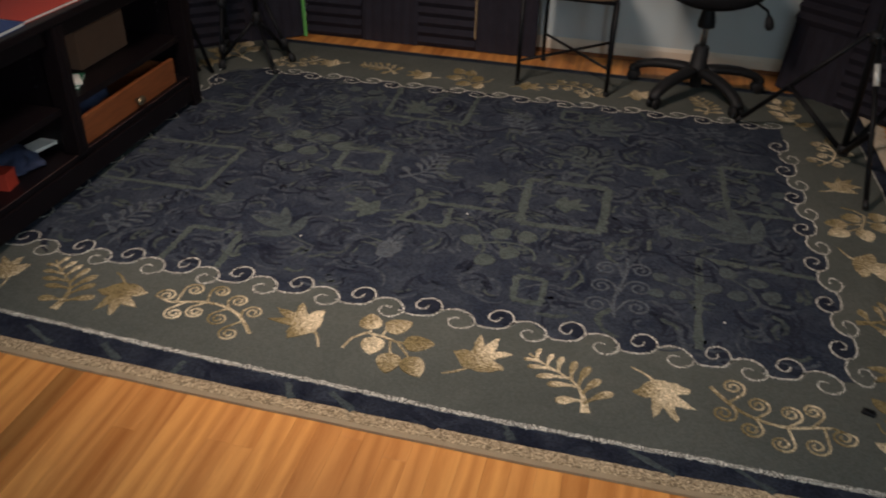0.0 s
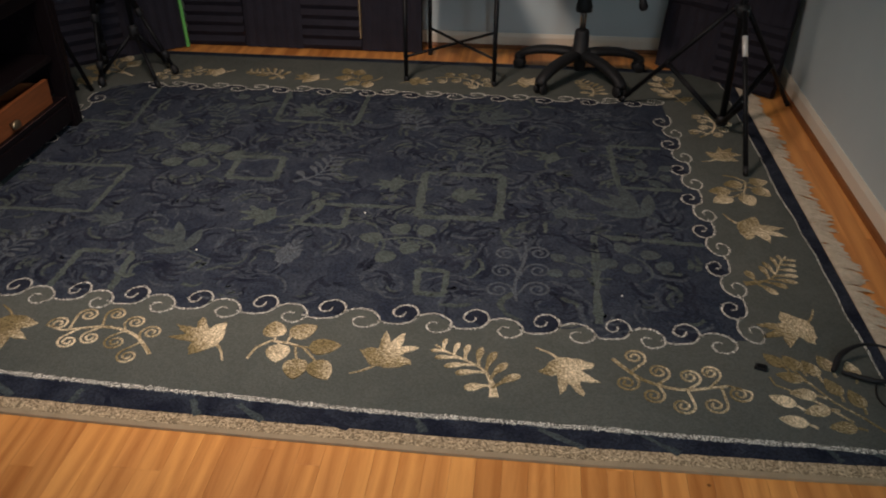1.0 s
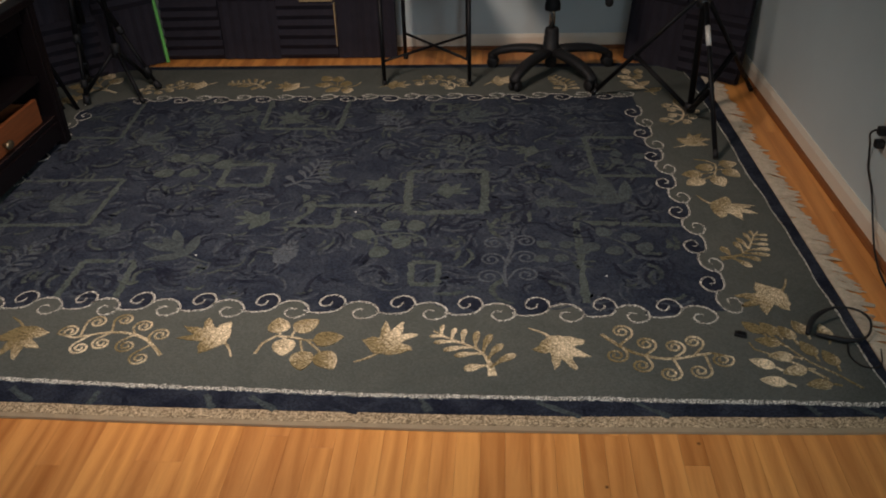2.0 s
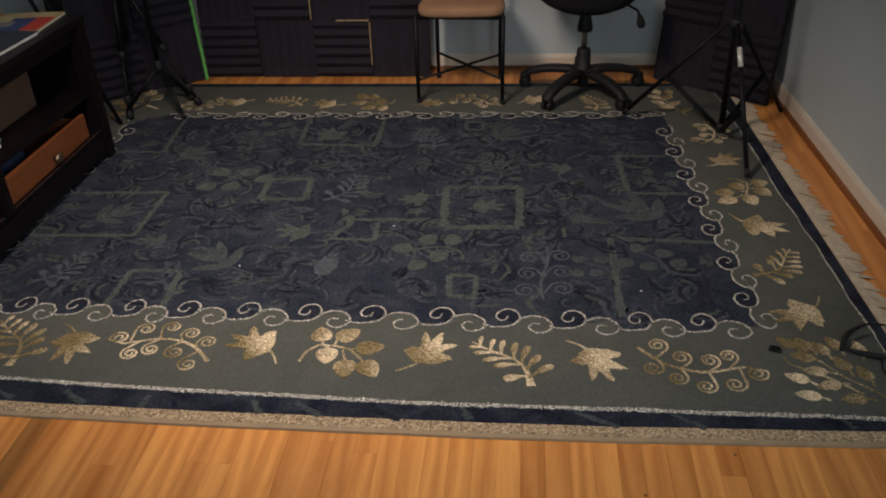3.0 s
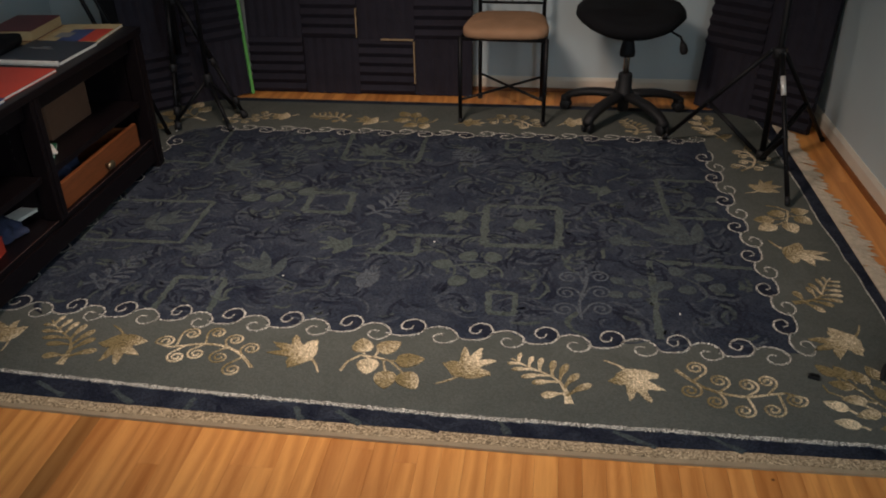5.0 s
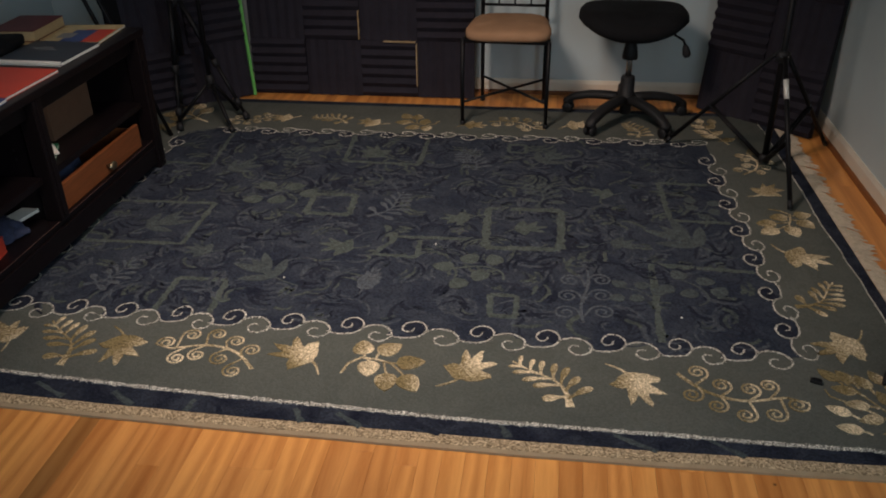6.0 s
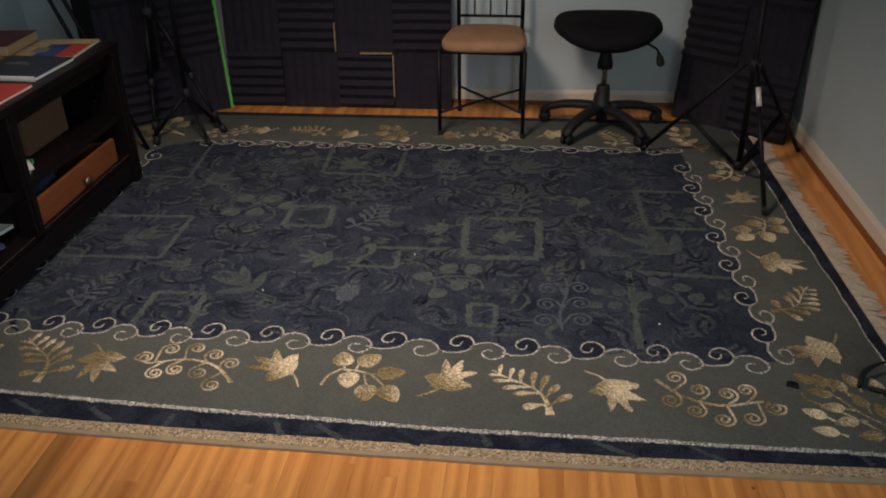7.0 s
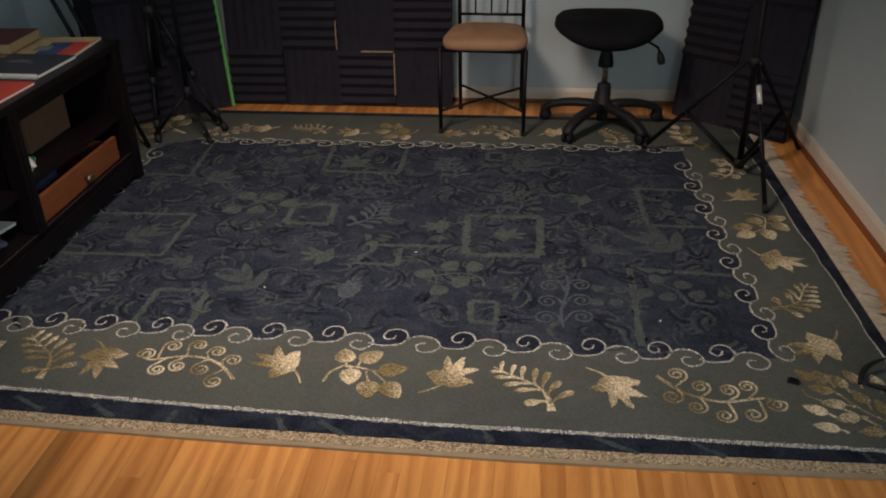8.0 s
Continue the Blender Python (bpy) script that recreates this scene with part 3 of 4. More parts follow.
def clover(base, tip):
    """Round leaves about an arched stem."""
    s = Sketch(base, tip)
    s.stroke([(p.x, p.y) for p in smooth_line([(0, 0, 0), (0.08, -0.24, 0), (0.30, -0.36, 0), (0.60, -0.34, 0), (0.90, -0.20, 0), (1.15, -0.05, 0)], 3)], 0.040)
    for u, v, a, size in ((0.74, -0.59, -2.0, 0.40), (0.32, -0.66, -1.0, 0.38), (0.44, -0.04, 1.4, 0.38), (1.14, -0.20, 0.1, 0.40), (0.74, 0.30, 1.1, 0.38)):
        du, dv = math.cos(a) * size / 2, math.sin(a) * size / 2
        s.leaf(u - du, v - dv, a, size, 0.33, 0.60)
    return s


BORDER_MOTIFS = [
    (maple, (-1.192, -1.165), (-1.270, -1.015), -1), (fern, (-0.975, -1.217), (-1.122, -0.993), 1), (maple, (-0.897, -1.006), (-0.790, -1.180), 1),
    (sprig, (-0.389, -1.170), (-0.700, -1.094), -1), (maple, (-0.189, -1.163), (-0.344, -1.022), -1), (cluster, (-0.122, -1.157), (0.112, -1.080), 1),
    (maple, (0.172, -1.182), (0.300, -1.021), -1), (fern, (0.546, -1.235), (0.375, -1.042), 1), (maple, (0.655, -1.027), (0.784, -1.186), 1),
    (sprig, (0.852, -1.047), (1.167, -1.126), -1),
    (maple, (1.438, -0.768), (1.294, -0.919), 1), (fern, (1.267, -0.646), (1.424, -0.478), 1), (maple, (1.275, -0.232), (1.435, -0.370), -1),
    (cluster, (1.315, 0.070), (1.378, -0.150), 1), (maple, (1.262, 0.180), (1.395, 0.292), -1), (sprig, (1.275, 0.400), (1.330, 0.660), -1),
    (fern, (0.850, 0.785), (0.800, 0.985), 1), (maple, (0.480, 0.870), (0.625, 0.955), 1), (sprig, (0.130, 0.930), (0.380, 0.850), 1),
    (maple, (-0.02, 0.850), (0.115, 0.895), 1), (cluster, (-0.120, 0.920), (-0.335, 0.885), 1), (maple, (-0.370, 0.860), (-0.530, 0.880), 1),
    (fern, (-0.580, 0.845), (-0.780, 0.920), 1), (maple, (-0.845, 0.925), (-0.985, 0.875), 1), (sprig, (-0.985, 0.930), (-1.200, 0.850), 1),
    (branch, (-1.30, 0.80), (-1.50, 1.02)), (maple, (-1.50, 0.63), (-1.47, 0.78), 1), (fern, (-1.52, 0.36), (-1.50, 0.56), 1),
]
for draw, a, b, *how in BORDER_MOTIFS:
    draw(a, b, *how).weave("motif", LEAF, "pale gold woven leaf motif")
# branches of leaves fill the corners: stem, then each leaf's middle and turn
def corner_branch(stem, leaves, size):
    bm = bmesh.new()
    ribbon(bm, stem, [0.007 - 0.0006 * i for i in range(len(stem))], 0.002, Z_MOTIF - 0.0004)
    part("motif_stem", bm, LEAF, rug)
    for x, y, turn in leaves:
        a = radians(turn + rnd.uniform(-8, 8))
        d = Vector((math.cos(a), math.sin(a))) * size / 2
        s = Sketch((x - d.x, y - d.y), (x + d.x, y + d.y))
        s.leaf(0, 0, 0, 1.0, 0.60, 0.85)
        s.stroke([(-0.30, 0.12), (-0.1, 0.03), (0.15, 0.0)], 0.10)
        s.weave("motif", LEAF, "pale gold woven leaf")


NEAR_LEAVES = ((1.279, -1.006, 140), (1.325, -1.011, 125), (1.368, -1.029, 110), (1.411, -1.004, 120), (1.306, -1.071, 165), (1.325, -1.134, 175), (1.407, -1.098, 115), (1.269, -1.164, 155), (1.346, -1.194, 200), (1.280, -1.237, 170), (1.454, -1.137, 110), (1.394, -1.246, 185), (1.474, -1.022, 100))
corner_branch([(1.500, -1.258), (1.452, -1.205), (1.395, -1.155), (1.355, -1.095), (1.325, -1.045), (1.30, -1.015)], NEAR_LEAVES, 0.070)
corner_branch([(1.425, -1.225), (1.36, -1.165), (1.30, -1.125), (1.262, -1.105), (1.255, -1.075)], (), 0.05)
FAR_LEAVES = ((1.165, 1.040, 100), (1.225, 1.035, 80), (1.150, 0.960, 140), (1.215, 0.965, 60), (1.155, 0.890, 150), (1.235, 0.880, 40), (1.185, 0.830, 160), (1.275, 0.800, 30))
corner_branch([(1.265, 0.735), (1.225, 0.825), (1.195, 0.915), (1.185, 1.0)], FAR_LEAVES, 0.075)

FIELD_MOTIFS = [
    (maple, (-0.205, -0.395), (-0.385, -0.412), OLIVE), (maple, (-0.735, -0.480), (-0.885, -0.490), DULL), (maple, (0.295, -0.240), (0.440, -0.160), OLIVE),
    (lances, (-0.450, -0.680), (-0.660, -0.500), DULL), (broad_leaf, (-0.161, -0.727), (-0.137, -0.542), SLATE), (clover, (0.314, -0.585), (0.116, -0.556), OLIVE),
    (curl_tree, (0.585, -0.815), (0.598, -0.455), SLATE), (fern, (-0.262, -0.157), (-0.153, 0.076), SLATE), (fern, (0.405, -0.010), (0.340, 0.275), DULL),
    (maple, (0.750, 0.160), (0.610, 0.145), OLIVE), (lances, (1.045, -0.310), (0.830, -0.060), DULL), (maple, (0.650, -0.290), (0.790, -0.275), DULL),
    (clover, (0.960, -0.675), (0.890, -0.520), DULL), (clover, (-0.605, -0.125), (-0.760, 0.035), OLIVE), (curl_tree, (0.770, 0.560), (0.945, 0.620), SLATE),
    (lances, (0.370, 0.415), (0.540, 0.615), DULL), (maple, (-0.260, 0.425), (-0.430, 0.540), OLIVE), (lances, (-1.135, -0.365), (-0.940, -0.195), DULL),
    (fern, (-1.135, -0.770), (-1.025, -0.570), SLATE), (clover, (0.965, 0.015), (1.075, 0.110), DULL), (clover, (-0.610, 0.430), (-0.710, 0.570), DULL),
    (fern, (0.12, 0.33), (0.02, 0.52), SLATE), (fern, (-0.70, 0.30), (-0.80, 0.50), DULL), (maple, (0.18, -0.10), (0.04, -0.16), OLIVE),
    (curl_tree, (0.06, 0.40), (0.10, 0.60), SLATE), (lances, (-1.00, 0.20), (-0.84, 0.36), DULL), (clover, (0.80, -0.70), (0.70, -0.60), DULL),
]
for draw, a, b, tone in FIELD_MOTIFS:
    draw(a, b).weave("field_motif", tone, "muted leaf motif woven into the field")


def outline_square(points, width, closed=True):
    """A broken square drawn by hand: sides of uneven width."""
    bm = bmesh.new()
    pts = points + points[:1] if closed else points
    for a, b in zip(pts, pts[1:]):
        n = 18
        line = [(a[0] + (b[0] - a[0]) * i / n + wob(i * 0.5 + a[0] * 5, 21, 0.006), a[1] + (b[1] - a[1]) * i / n + wob(i * 0.5 + a[1] * 5, 22, 0.006)) for i in range(n + 1)]
        ribbon(bm, line, [width * rnd.uniform(0.80, 1.15) * (1 + wob(i * 1.3 + b[0] * 9, 23, 0.5)) for i in range(n + 1)], 0.002, Z_FIELD + 0.0009 + 0.00006 * len(bm.faces) / 54)
    return bm


SQUARES = [
    ([(0.213, -0.036), (0.503, -0.030), (0.505, -0.348), (0.228, -0.360)], 0.042, True), ([(0.277, -0.682), (0.365, -0.680), (0.368, -0.808), (0.284, -0.806)], 0.028, True),
    ([(-0.520, 0.020), (-0.347, 0.030), (-0.337, -0.150), (-0.515, -0.152)], 0.034, True), ([(-1.330, -0.120), (-0.910, -0.105), (-0.910, -0.452), (-1.310, -0.462)], 0.026, True),
    ([(-0.818, -0.900), (-0.820, -0.690), (-0.642, -0.688), (-0.630, -0.895)], 0.030, False), ([(1.175, -0.440), (0.825, -0.420), (0.822, -0.900)], 0.032, False),
    ([(1.110, 0.272), (0.905, 0.276), (0.925, -0.070), (1.150, -0.072)], 0.028, False), ([(-0.500, 0.690), (-0.480, 0.375), (-0.135, 0.368), (-0.140, 0.700)], 0.028, False),
    ([(0.252, 0.640), (0.330, 0.640), (0.334, 0.548), (0.252, 0.550)], 0.024, True), ([(-0.160, -0.230), (-0.140, -0.312), (0.175, -0.302)], 0.030, False),
    ([(-0.110, -0.325), (-0.175, -0.452), (-0.012, -0.457), (-0.018, -0.334)], 0.026, False), ([(-1.110, 0.68), (-1.075, 0.28), (-1.33, 0.29)], 0.024, False),
]
for pts, w, closed in SQUARES:
    part("field_square", outline_square(pts, w * 0.78, closed), OLIVE, rug, "olive square outline woven into the field")

# loose curved strokes between the motifs
strokes = {"olive": (bmesh.new(), MOSS), "slate": (bmesh.new(), FAINT), "ink": (bmesh.new(), INK)}
CLEAR = ((0.572, -0.65, 0.15), (0.36, -0.19, 0.10), (0.32, -0.745, 0.05), (-0.43, -0.06, 0.06)) + tuple(((a[0] + b[0]) / 2, (a[1] + b[1]) / 2, 0.075) for draw, a, b, tone in FIELD_MOTIFS)
for k in range(1050):
    cx, cy = rnd.uniform(-1.29, 1.10), rnd.uniform(-0.85, 0.67)
    if any(math.hypot(cx - x, cy - y) < r for x, y, r in CLEAR):
        continue
    start, sweep = rnd.uniform(0, 6.28), rnd.uniform(1.1, 3.0) * rnd.choice((-1, 1))
    r = rnd.choice((rnd.uniform(0.018, 0.040), rnd.uniform(0.03, 0.06), rnd.uniform(0.05, 0.085)))
    sweep *= min(1.0, 0.055 / r)
    fat = min(rnd.uniform(0.008, 0.018), 0.42 * r)
    first = rnd.choices(("olive", "slate", "ink"), (5, 4, 6))[0]
    # a comma of yarn, often with a dark one laid along its outer side
    bands = [(first, 0.0)] + ([("ink", fat * 0.95)] if first != "ink" and rnd.random() < 0.55 else []) + ([(first, -0.024)] if r > 0.04 and rnd.random() < 0.6 else []) + ([("slate", 0.030)] if r < 0.06 and rnd.random() < 0.4 else [])
    n = 14
    for j, (tone, off) in enumerate(bands):
        rr = r + off
        lag = rnd.uniform(-0.15, 0.15)
        pts = []
        for i in range(n + 1):
            a = start + lag + sweep * i / n
            grow = 1 + 0.35 * (i / n) ** 2
            pts.append((cx + rr * grow * math.cos(a) + wob(i * 0.35 + k, 41, 0.007), cy + rr * grow * math.sin(a) + wob(i * 0.35 + k, 42, 0.007)))
        ww = [fat * rnd.uniform(0.72, 1.22) * (0.22 + 1.0 * math.sin(math.pi * (0.06 + 0.90 * (i / n) ** 0.65)) ** 0.8) for i in range(n + 1)]
        ribbon(strokes[tone][0], pts, ww, 0.002, Z_FIELD + 0.0002 + 0.0008 * (k + 0.2 * j) / 1050)
for key, (bm, tone) in strokes.items():
    part("stroke_pattern", bm, tone, rug, "muted curling strokes", kind="stuff")
# brushed streaks in the dark outer band
for k in range(17):
    x = -1.5 + 3.0 * k / 16 + rnd.uniform(-0.06, 0.06)
    y = near_y(x) + 0.082 + rnd.uniform(-0.008, 0.008)
    lean = rnd.choice((-0.01, 0.03, 0.08, 0.11))
    line = [(x + lean * (i / 5 - 0.5) + wob(i + k, 31, 0.008), y + 0.026 - 0.052 * i / 5) for i in range(6)]
    part("band_streak", ribbon(bmesh.new(), line, [rnd.uniform(0.010, 0.024) for _ in line], 0.002, Z_BAND + 0.0007), rnd.choice((DULL, DULL, INK)), rug)

# cotton fringe along the short end
bm = bmesh.new()
y = NEAR + 0.02
while y < FAR - 0.012:
    reach = 0.070 + 0.016 * noise.noise((y * 7, 0, 0)) + rnd.uniform(-0.016, 0.020)
    lean = -0.012 + 0.020 * noise.noise((y * 6, 3, 0)) + rnd.uniform(-0.014, 0.012)
    for j in range(7):
        x, y0 = edge_x(y) - 0.010, y + rnd.uniform(-0.007, 0.007)
        length = reach * rnd.uniform(0.80, 1.06)
        sway = lean + rnd.uniform(-0.005, 0.005)
        r = rnd.uniform(0.0020, 0.0034)
        up = rnd.uniform(0.0, 0.004)
        tube(bm, [(x, y0, 0.0105), (x + length * 0.3, y0 + sway * 0.2, 0.0095 + up), (x + length * 0.7, y0 + (y - y0) * 0.5 + sway * 0.6, 0.0060 + up), (x + length, y + (y0 - y) * 0.35 + sway, 0.0032)], [r, r, r, r * 0.5], 5)
    y += rnd.uniform(0.011, 0.018)
part("fringe", bm, FRINGE, rug, "off-white cotton fringe", kind="stuff")


# ---- foam panels ----
TILE = 0.305


def wedge_tile(upright):
    """A square of ribbed foam; ribs run level, or upright."""
    bm = bmesh.new()
    n, d0, d1 = 6, 0.024, 0.032 if upright else 0.044
    step = TILE / n
    prof = [(0.0, 0.0), (0.0, d0)]
    for k in range(n):
        prof += [(step * (k + 0.5), d1), (step * (k + 1), d0)]
    prof[-1] = (TILE, d0)
    prof.append((TILE, 0.0))
    ends = []
    for s in (0.001, TILE - 0.001):
        ends.append([bm.verts.new((s, -h, a) if not upright else (a, -h, s)) for a, h in prof])
    m = len(prof)
    for k in range(m):
        bm.faces.new((ends[0][k], ends[0][(k + 1) % m], ends[1][(k + 1) % m], ends[1][k]))
    bm.faces.new(ends[0])
    bm.faces.new(ends[1])
    return bm


tile_meshes = {}
for up in (False, True):
    ob = part("foam_tile", wedge_tile(up), FOAM)
    tile_meshes[up] = ob.data
    bpy.data.objects.remove(ob)


def foam_panel(label, at, turn, lean, columns, rows, first, tape=False):
    """A thin board faced with square foam tiles; its foot runs along local x, and its face looks to -y."""
    p = thing("acoustic_panel", label, "acoustic panel", at, turn, "foam panels in the corners")
    p.rotation_euler = Euler((radians(-lean), 0, radians(turn)))
    part("board", boxed((0, 0, 0.002), (columns * TILE, 0.014, rows * TILE)), BOARD, p)
    for c in range(columns):
        for r in range(rows):
            up = (c + r + first) % 2 == 1
            t = new("foam_tile", tile_meshes[up])
            t.parent = p
            t.location = (c * TILE + rnd.uniform(-0.002, 0.002), -0.0005, r * TILE + 0.003 + rnd.uniform(-0.002, 0.002))
            t.rotation_euler = (0, radians(rnd.uniform(-0.5, 0.5)), 0)
    return p


back_panel = foam_panel("wide dark board of ribbed charcoal foam squares against the wall", (-1.205, 1.315, 0.0), 0, 2.0, 4, 4, 0)
for c, r in ((1.985, 1.0), (2.99, 0.2)):
    part("bare_strip", boxed((c * TILE, -0.05, r * TILE + 0.01), (c * TILE + 0.005, -0.001, r * TILE + (0.16 if r == 1.0 else 0.235))), FOAMCUT, back_panel, "bare tan gap between foam squares")
part("bare_strip", boxed((2.42 * TILE, -0.05, TILE - 0.002), (2.98 * TILE, -0.001, TILE + 0.003)), FOAMCUT, back_panel, "bare tan gap between foam squares")
left_panel = foam_panel("dark ribbed foam board with green tape on its edge", (-1.690, 0.872, 0.0), 40.3, 6.5, 2, 4, 0)
part("tape", boxed((2 * TILE + 0.001, -0.038, 0.0), (2 * TILE + 0.016, 0.024, 4 * TILE)), TAPE, left_panel, "bright green tape along the edge")
part("edge_strip", boxed((-0.075, -0.03, 0.0), (-0.002, 0.016, 4 * TILE), 0.004), BLACK_CLOTH, left_panel, "black cloth-covered edge")
right_panel = foam_panel("dark ribbed foam board leaning into the corner", (1.190, 1.262, 0.0), -39.3, 9.0, 2, 4, 1)

RUG_TOP = 0.0115


# ---- dining chair ----
def dining_chair():
    c = thing("dining_chair", "black metal dining chair with tan suede padded seat", "chair", (0, 0, 0))
    fl, fr, bl, br = (0.000, 0.884), (0.410, 0.864), (0.062, 1.278), (0.388, 1.268)
    z = RUG_TOP
    for (x, y), lean, foot in ((fl, 0.0, z), (fr, 0.0, z), (bl, 0.0, 0.0005), (br, 0.0, 0.0005)):
        leg = part("leg", tube(bmesh.new(), [(x, y, foot), (x, y, foot + 0.2), (x + 0.003, y, 0.44)], [0.0095, 0.0105, 0.0105], 12), BLACK_METAL, c, smooth=True)
        part("foot_cap", lathe(bmesh.new(), [(0.0115, 0.0), (0.0125, 0.004), (0.0125, 0.02), (0.011, 0.022)], (x, y, foot), 14), BLACK_PLASTIC, leg, smooth=True)
    for a, b, h in ((fl, br, 0.128), (fr, bl, 0.137)):
        part("cross_brace", bar((*a, h), (*b, h), 0.0065), BLACK_METAL, c, smooth=True)
    for a, b in ((fl, fr), (bl, br), (fl, bl), (fr, br)):
        part("seat_rail", bar((*a, 0.432), (*b, 0.432), 0.009), BLACK_METAL, c, smooth=True)
    # cushion with a round-cornered plan and a domed top
    bm = bmesh.new()
    rings = []
    for inset, h in ((0.018, 0.440), (0.004, 0.446), (0.0, 0.458), (0.001, 0.474), (0.010, 0.485), (0.030, 0.492), (0.075, 0.496), (0.13, 0.497)):
        ring = []
        for k in range(48):
            a = 2 * math.pi * k / 48
            ca, sa = math.cos(a), math.sin(a)
            r = (abs(ca) ** 4.5 + abs(sa) ** 4.5) ** (-1 / 4.5)
            depth, half = 0.184 - inset, 0.217 - inset
            y = 1.030 + r * sa * depth
            taper = 1.0 - 0.20 * (r * sa + 1) / 2
            ring.append(bm.verts.new((0.216 + r * ca * half * taper, y, h - (0.006 if sa < -0.6 else 0))))
        rings.append(ring)
    for a, b in zip(rings, rings[1:]):
        for k in range(48):
            bm.faces.new((a[k], a[(k + 1) % 48], b[(k + 1) % 48], b[k]))
    bm.faces.new(rings[0][::-1])
    bm.faces.new(rings[-1])
    seat = part("seat", bm, SUEDE, c, "tan suede padded seat", smooth=True)
    # back: two posts, rails and thin spindles
    for x, y in (bl, br):
        part("back_post", tube(bmesh.new(), [(x, y, 0.43), (x, y + 0.01, 0.6), (x, y + 0.05, 0.97)], 0.0105, 12), BLACK_METAL, c, smooth=True)
    for h, dy in ((0.510, 0.006), (0.93, 0.045)):
        part("back_rail", bar((bl[0], bl[1] + dy, h), (br[0], br[1] + dy, h), 0.007), BLACK_METAL, c, smooth=True)
    for k in range(1, 4):
        s = k / 4
        x, y = bl[0] + (br[0] - bl[0]) * s, bl[1] + (br[1] - bl[1]) * s
        part("spindle", bar((x, y + 0.006, 0.510), (x, y + 0.045, 0.93), 0.0045, 8), BLACK_METAL, c, smooth=True)
    return c


dining_chair()


# ---- swivel stool ----
def swivel_stool():
    cx, cy = 0.800, 1.030
    c = thing("swivel_stool", "black office swivel stool with five-star wheeled base", "chair", (cx, cy, 0))
    for k in range(5):
        a = radians(90 + 72 * k)
        ca, sa = math.cos(a), math.sin(a)
        floor = RUG_TOP if cy + 0.3 * sa < FAR else 0.0
        reach = 0.305
        prof = [(0.03, 0.125, 0.031), (0.08, 0.127, 0.029), (0.14, 0.124, 0.028), (0.20, 0.116, 0.027), (0.25, 0.102, 0.026), (0.29, 0.084, 0.024), (reach + 0.012, 0.064, 0.020)]
        bm = bmesh.new()
        rings = []
        for r, z, w in prof:
            ring = []
            for u, v in ((-1, -0.75), (-1, 0.4), (-0.6, 0.85), (0.6, 0.85), (1, 0.4), (1, -0.75)):
                ring.append(bm.verts.new((r * ca - u * w * sa, r * sa + u * w * ca, z + v * 0.020)))
            rings.append(ring)
        for p, q in zip(rings, rings[1:]):
            for i in range(6):
                bm.faces.new((p[i], p[(i + 1) % 6], q[(i + 1) % 6], q[i]))
        bm.faces.new(rings[0][::-1])
        bm.faces.new(rings[-1])
        arm = part("base_arm", bm, BLACK_PLASTIC, c, smooth=True)
        x, y = reach * ca * 0.97, reach * sa * 0.97
        part("caster_hood", lathe(bmesh.new(), [(0.012, 0.054), (0.024, 0.052), (0.027, 0.062), (0.024, 0.076), (0.010, 0.082)], (x, y, floor - 0.006), 16), BLACK_PLASTIC, arm, smooth=True)
        for side in (-1, 1):
            wx, wy = x - side * 0.016 * sa, y + side * 0.016 * ca
            tx, ty = -sa * 0.009, ca * 0.009
            part("wheel", tube(bmesh.new(), [(wx - tx, wy - ty, floor + 0.0265), (wx - tx * 0.6, wy - ty * 0.6, floor + 0.0265), (wx + tx * 0.6, wy + ty * 0.6, floor + 0.0265), (wx + tx, wy + ty, floor + 0.0265)], [0.022, 0.0265, 0.0265, 0.022], 20), BLACK_PLASTIC, arm, smooth=True)
    part("hub", lathe(bmesh.new(), [(0.026, 0.045), (0.028, 0.05), (0.028, 0.09), (0.045, 0.10), (0.047, 0.14), (0.036, 0.148), (0.034, 0.225), (0.030, 0.235), (0.024, 0.237)]), BLACK_PLASTIC, c, smooth=True)
    part("gas_column", lathe(bmesh.new(), [(0.0145, 0.22), (0.0145, 0.40)]), CHROME, c, "bright steel gas column", smooth=True)
    part("column_boot", lathe(bmesh.new(), [(0.022, 0.318), (0.037, 0.322), (0.037, 0.345), (0.029, 0.385), (0.017, 0.425), (0.015, 0.465)]), BLACK_PLASTIC, c, smooth=True)
    part("seat_plate", boxed((-0.09, -0.12, 0.458), (0.09, 0.10, 0.478), 0.008), BLACK_METAL, c)
    bm = bmesh.new()
    rings = []
    for inset, z in ((0.105, 0.468), (0.058, 0.472), (0.018, 0.489), (0.0, 0.510), (0.004, 0.532), (0.020, 0.550), (0.05, 0.559), (0.11, 0.558), (0.18, 0.554)):
        ring = []
        for k in range(56):
            a = 2 * math.pi * k / 56
            ca, sa = math.cos(a), math.sin(a)
            e = 3.0 if sa > 0 else 2.3
            r = (abs(ca) ** e + abs(sa) ** e) ** (-1 / e)
            x = r * ca * (0.256 - inset)
            y = r * sa * (0.235 - inset)
            drop = 0.030 * max(0.0, -r * sa - 0.55) / 0.45
            swell = 0.010 * (x / 0.25) ** 2
            ring.append(bm.verts.new((x, y + 0.0, z - drop + swell)))
        rings.append(ring)
    for p, q in zip(rings, rings[1:]):
        for i in range(56):
            bm.faces.new((p[i], p[(i + 1) % 56], q[(i + 1) % 56], q[i]))
    bm.faces.new(rings[0][::-1])
    bm.faces.new(rings[-1])
    part("seat", bm, BLACK_CLOTH, c, "black fabric seat pad", smooth=True)
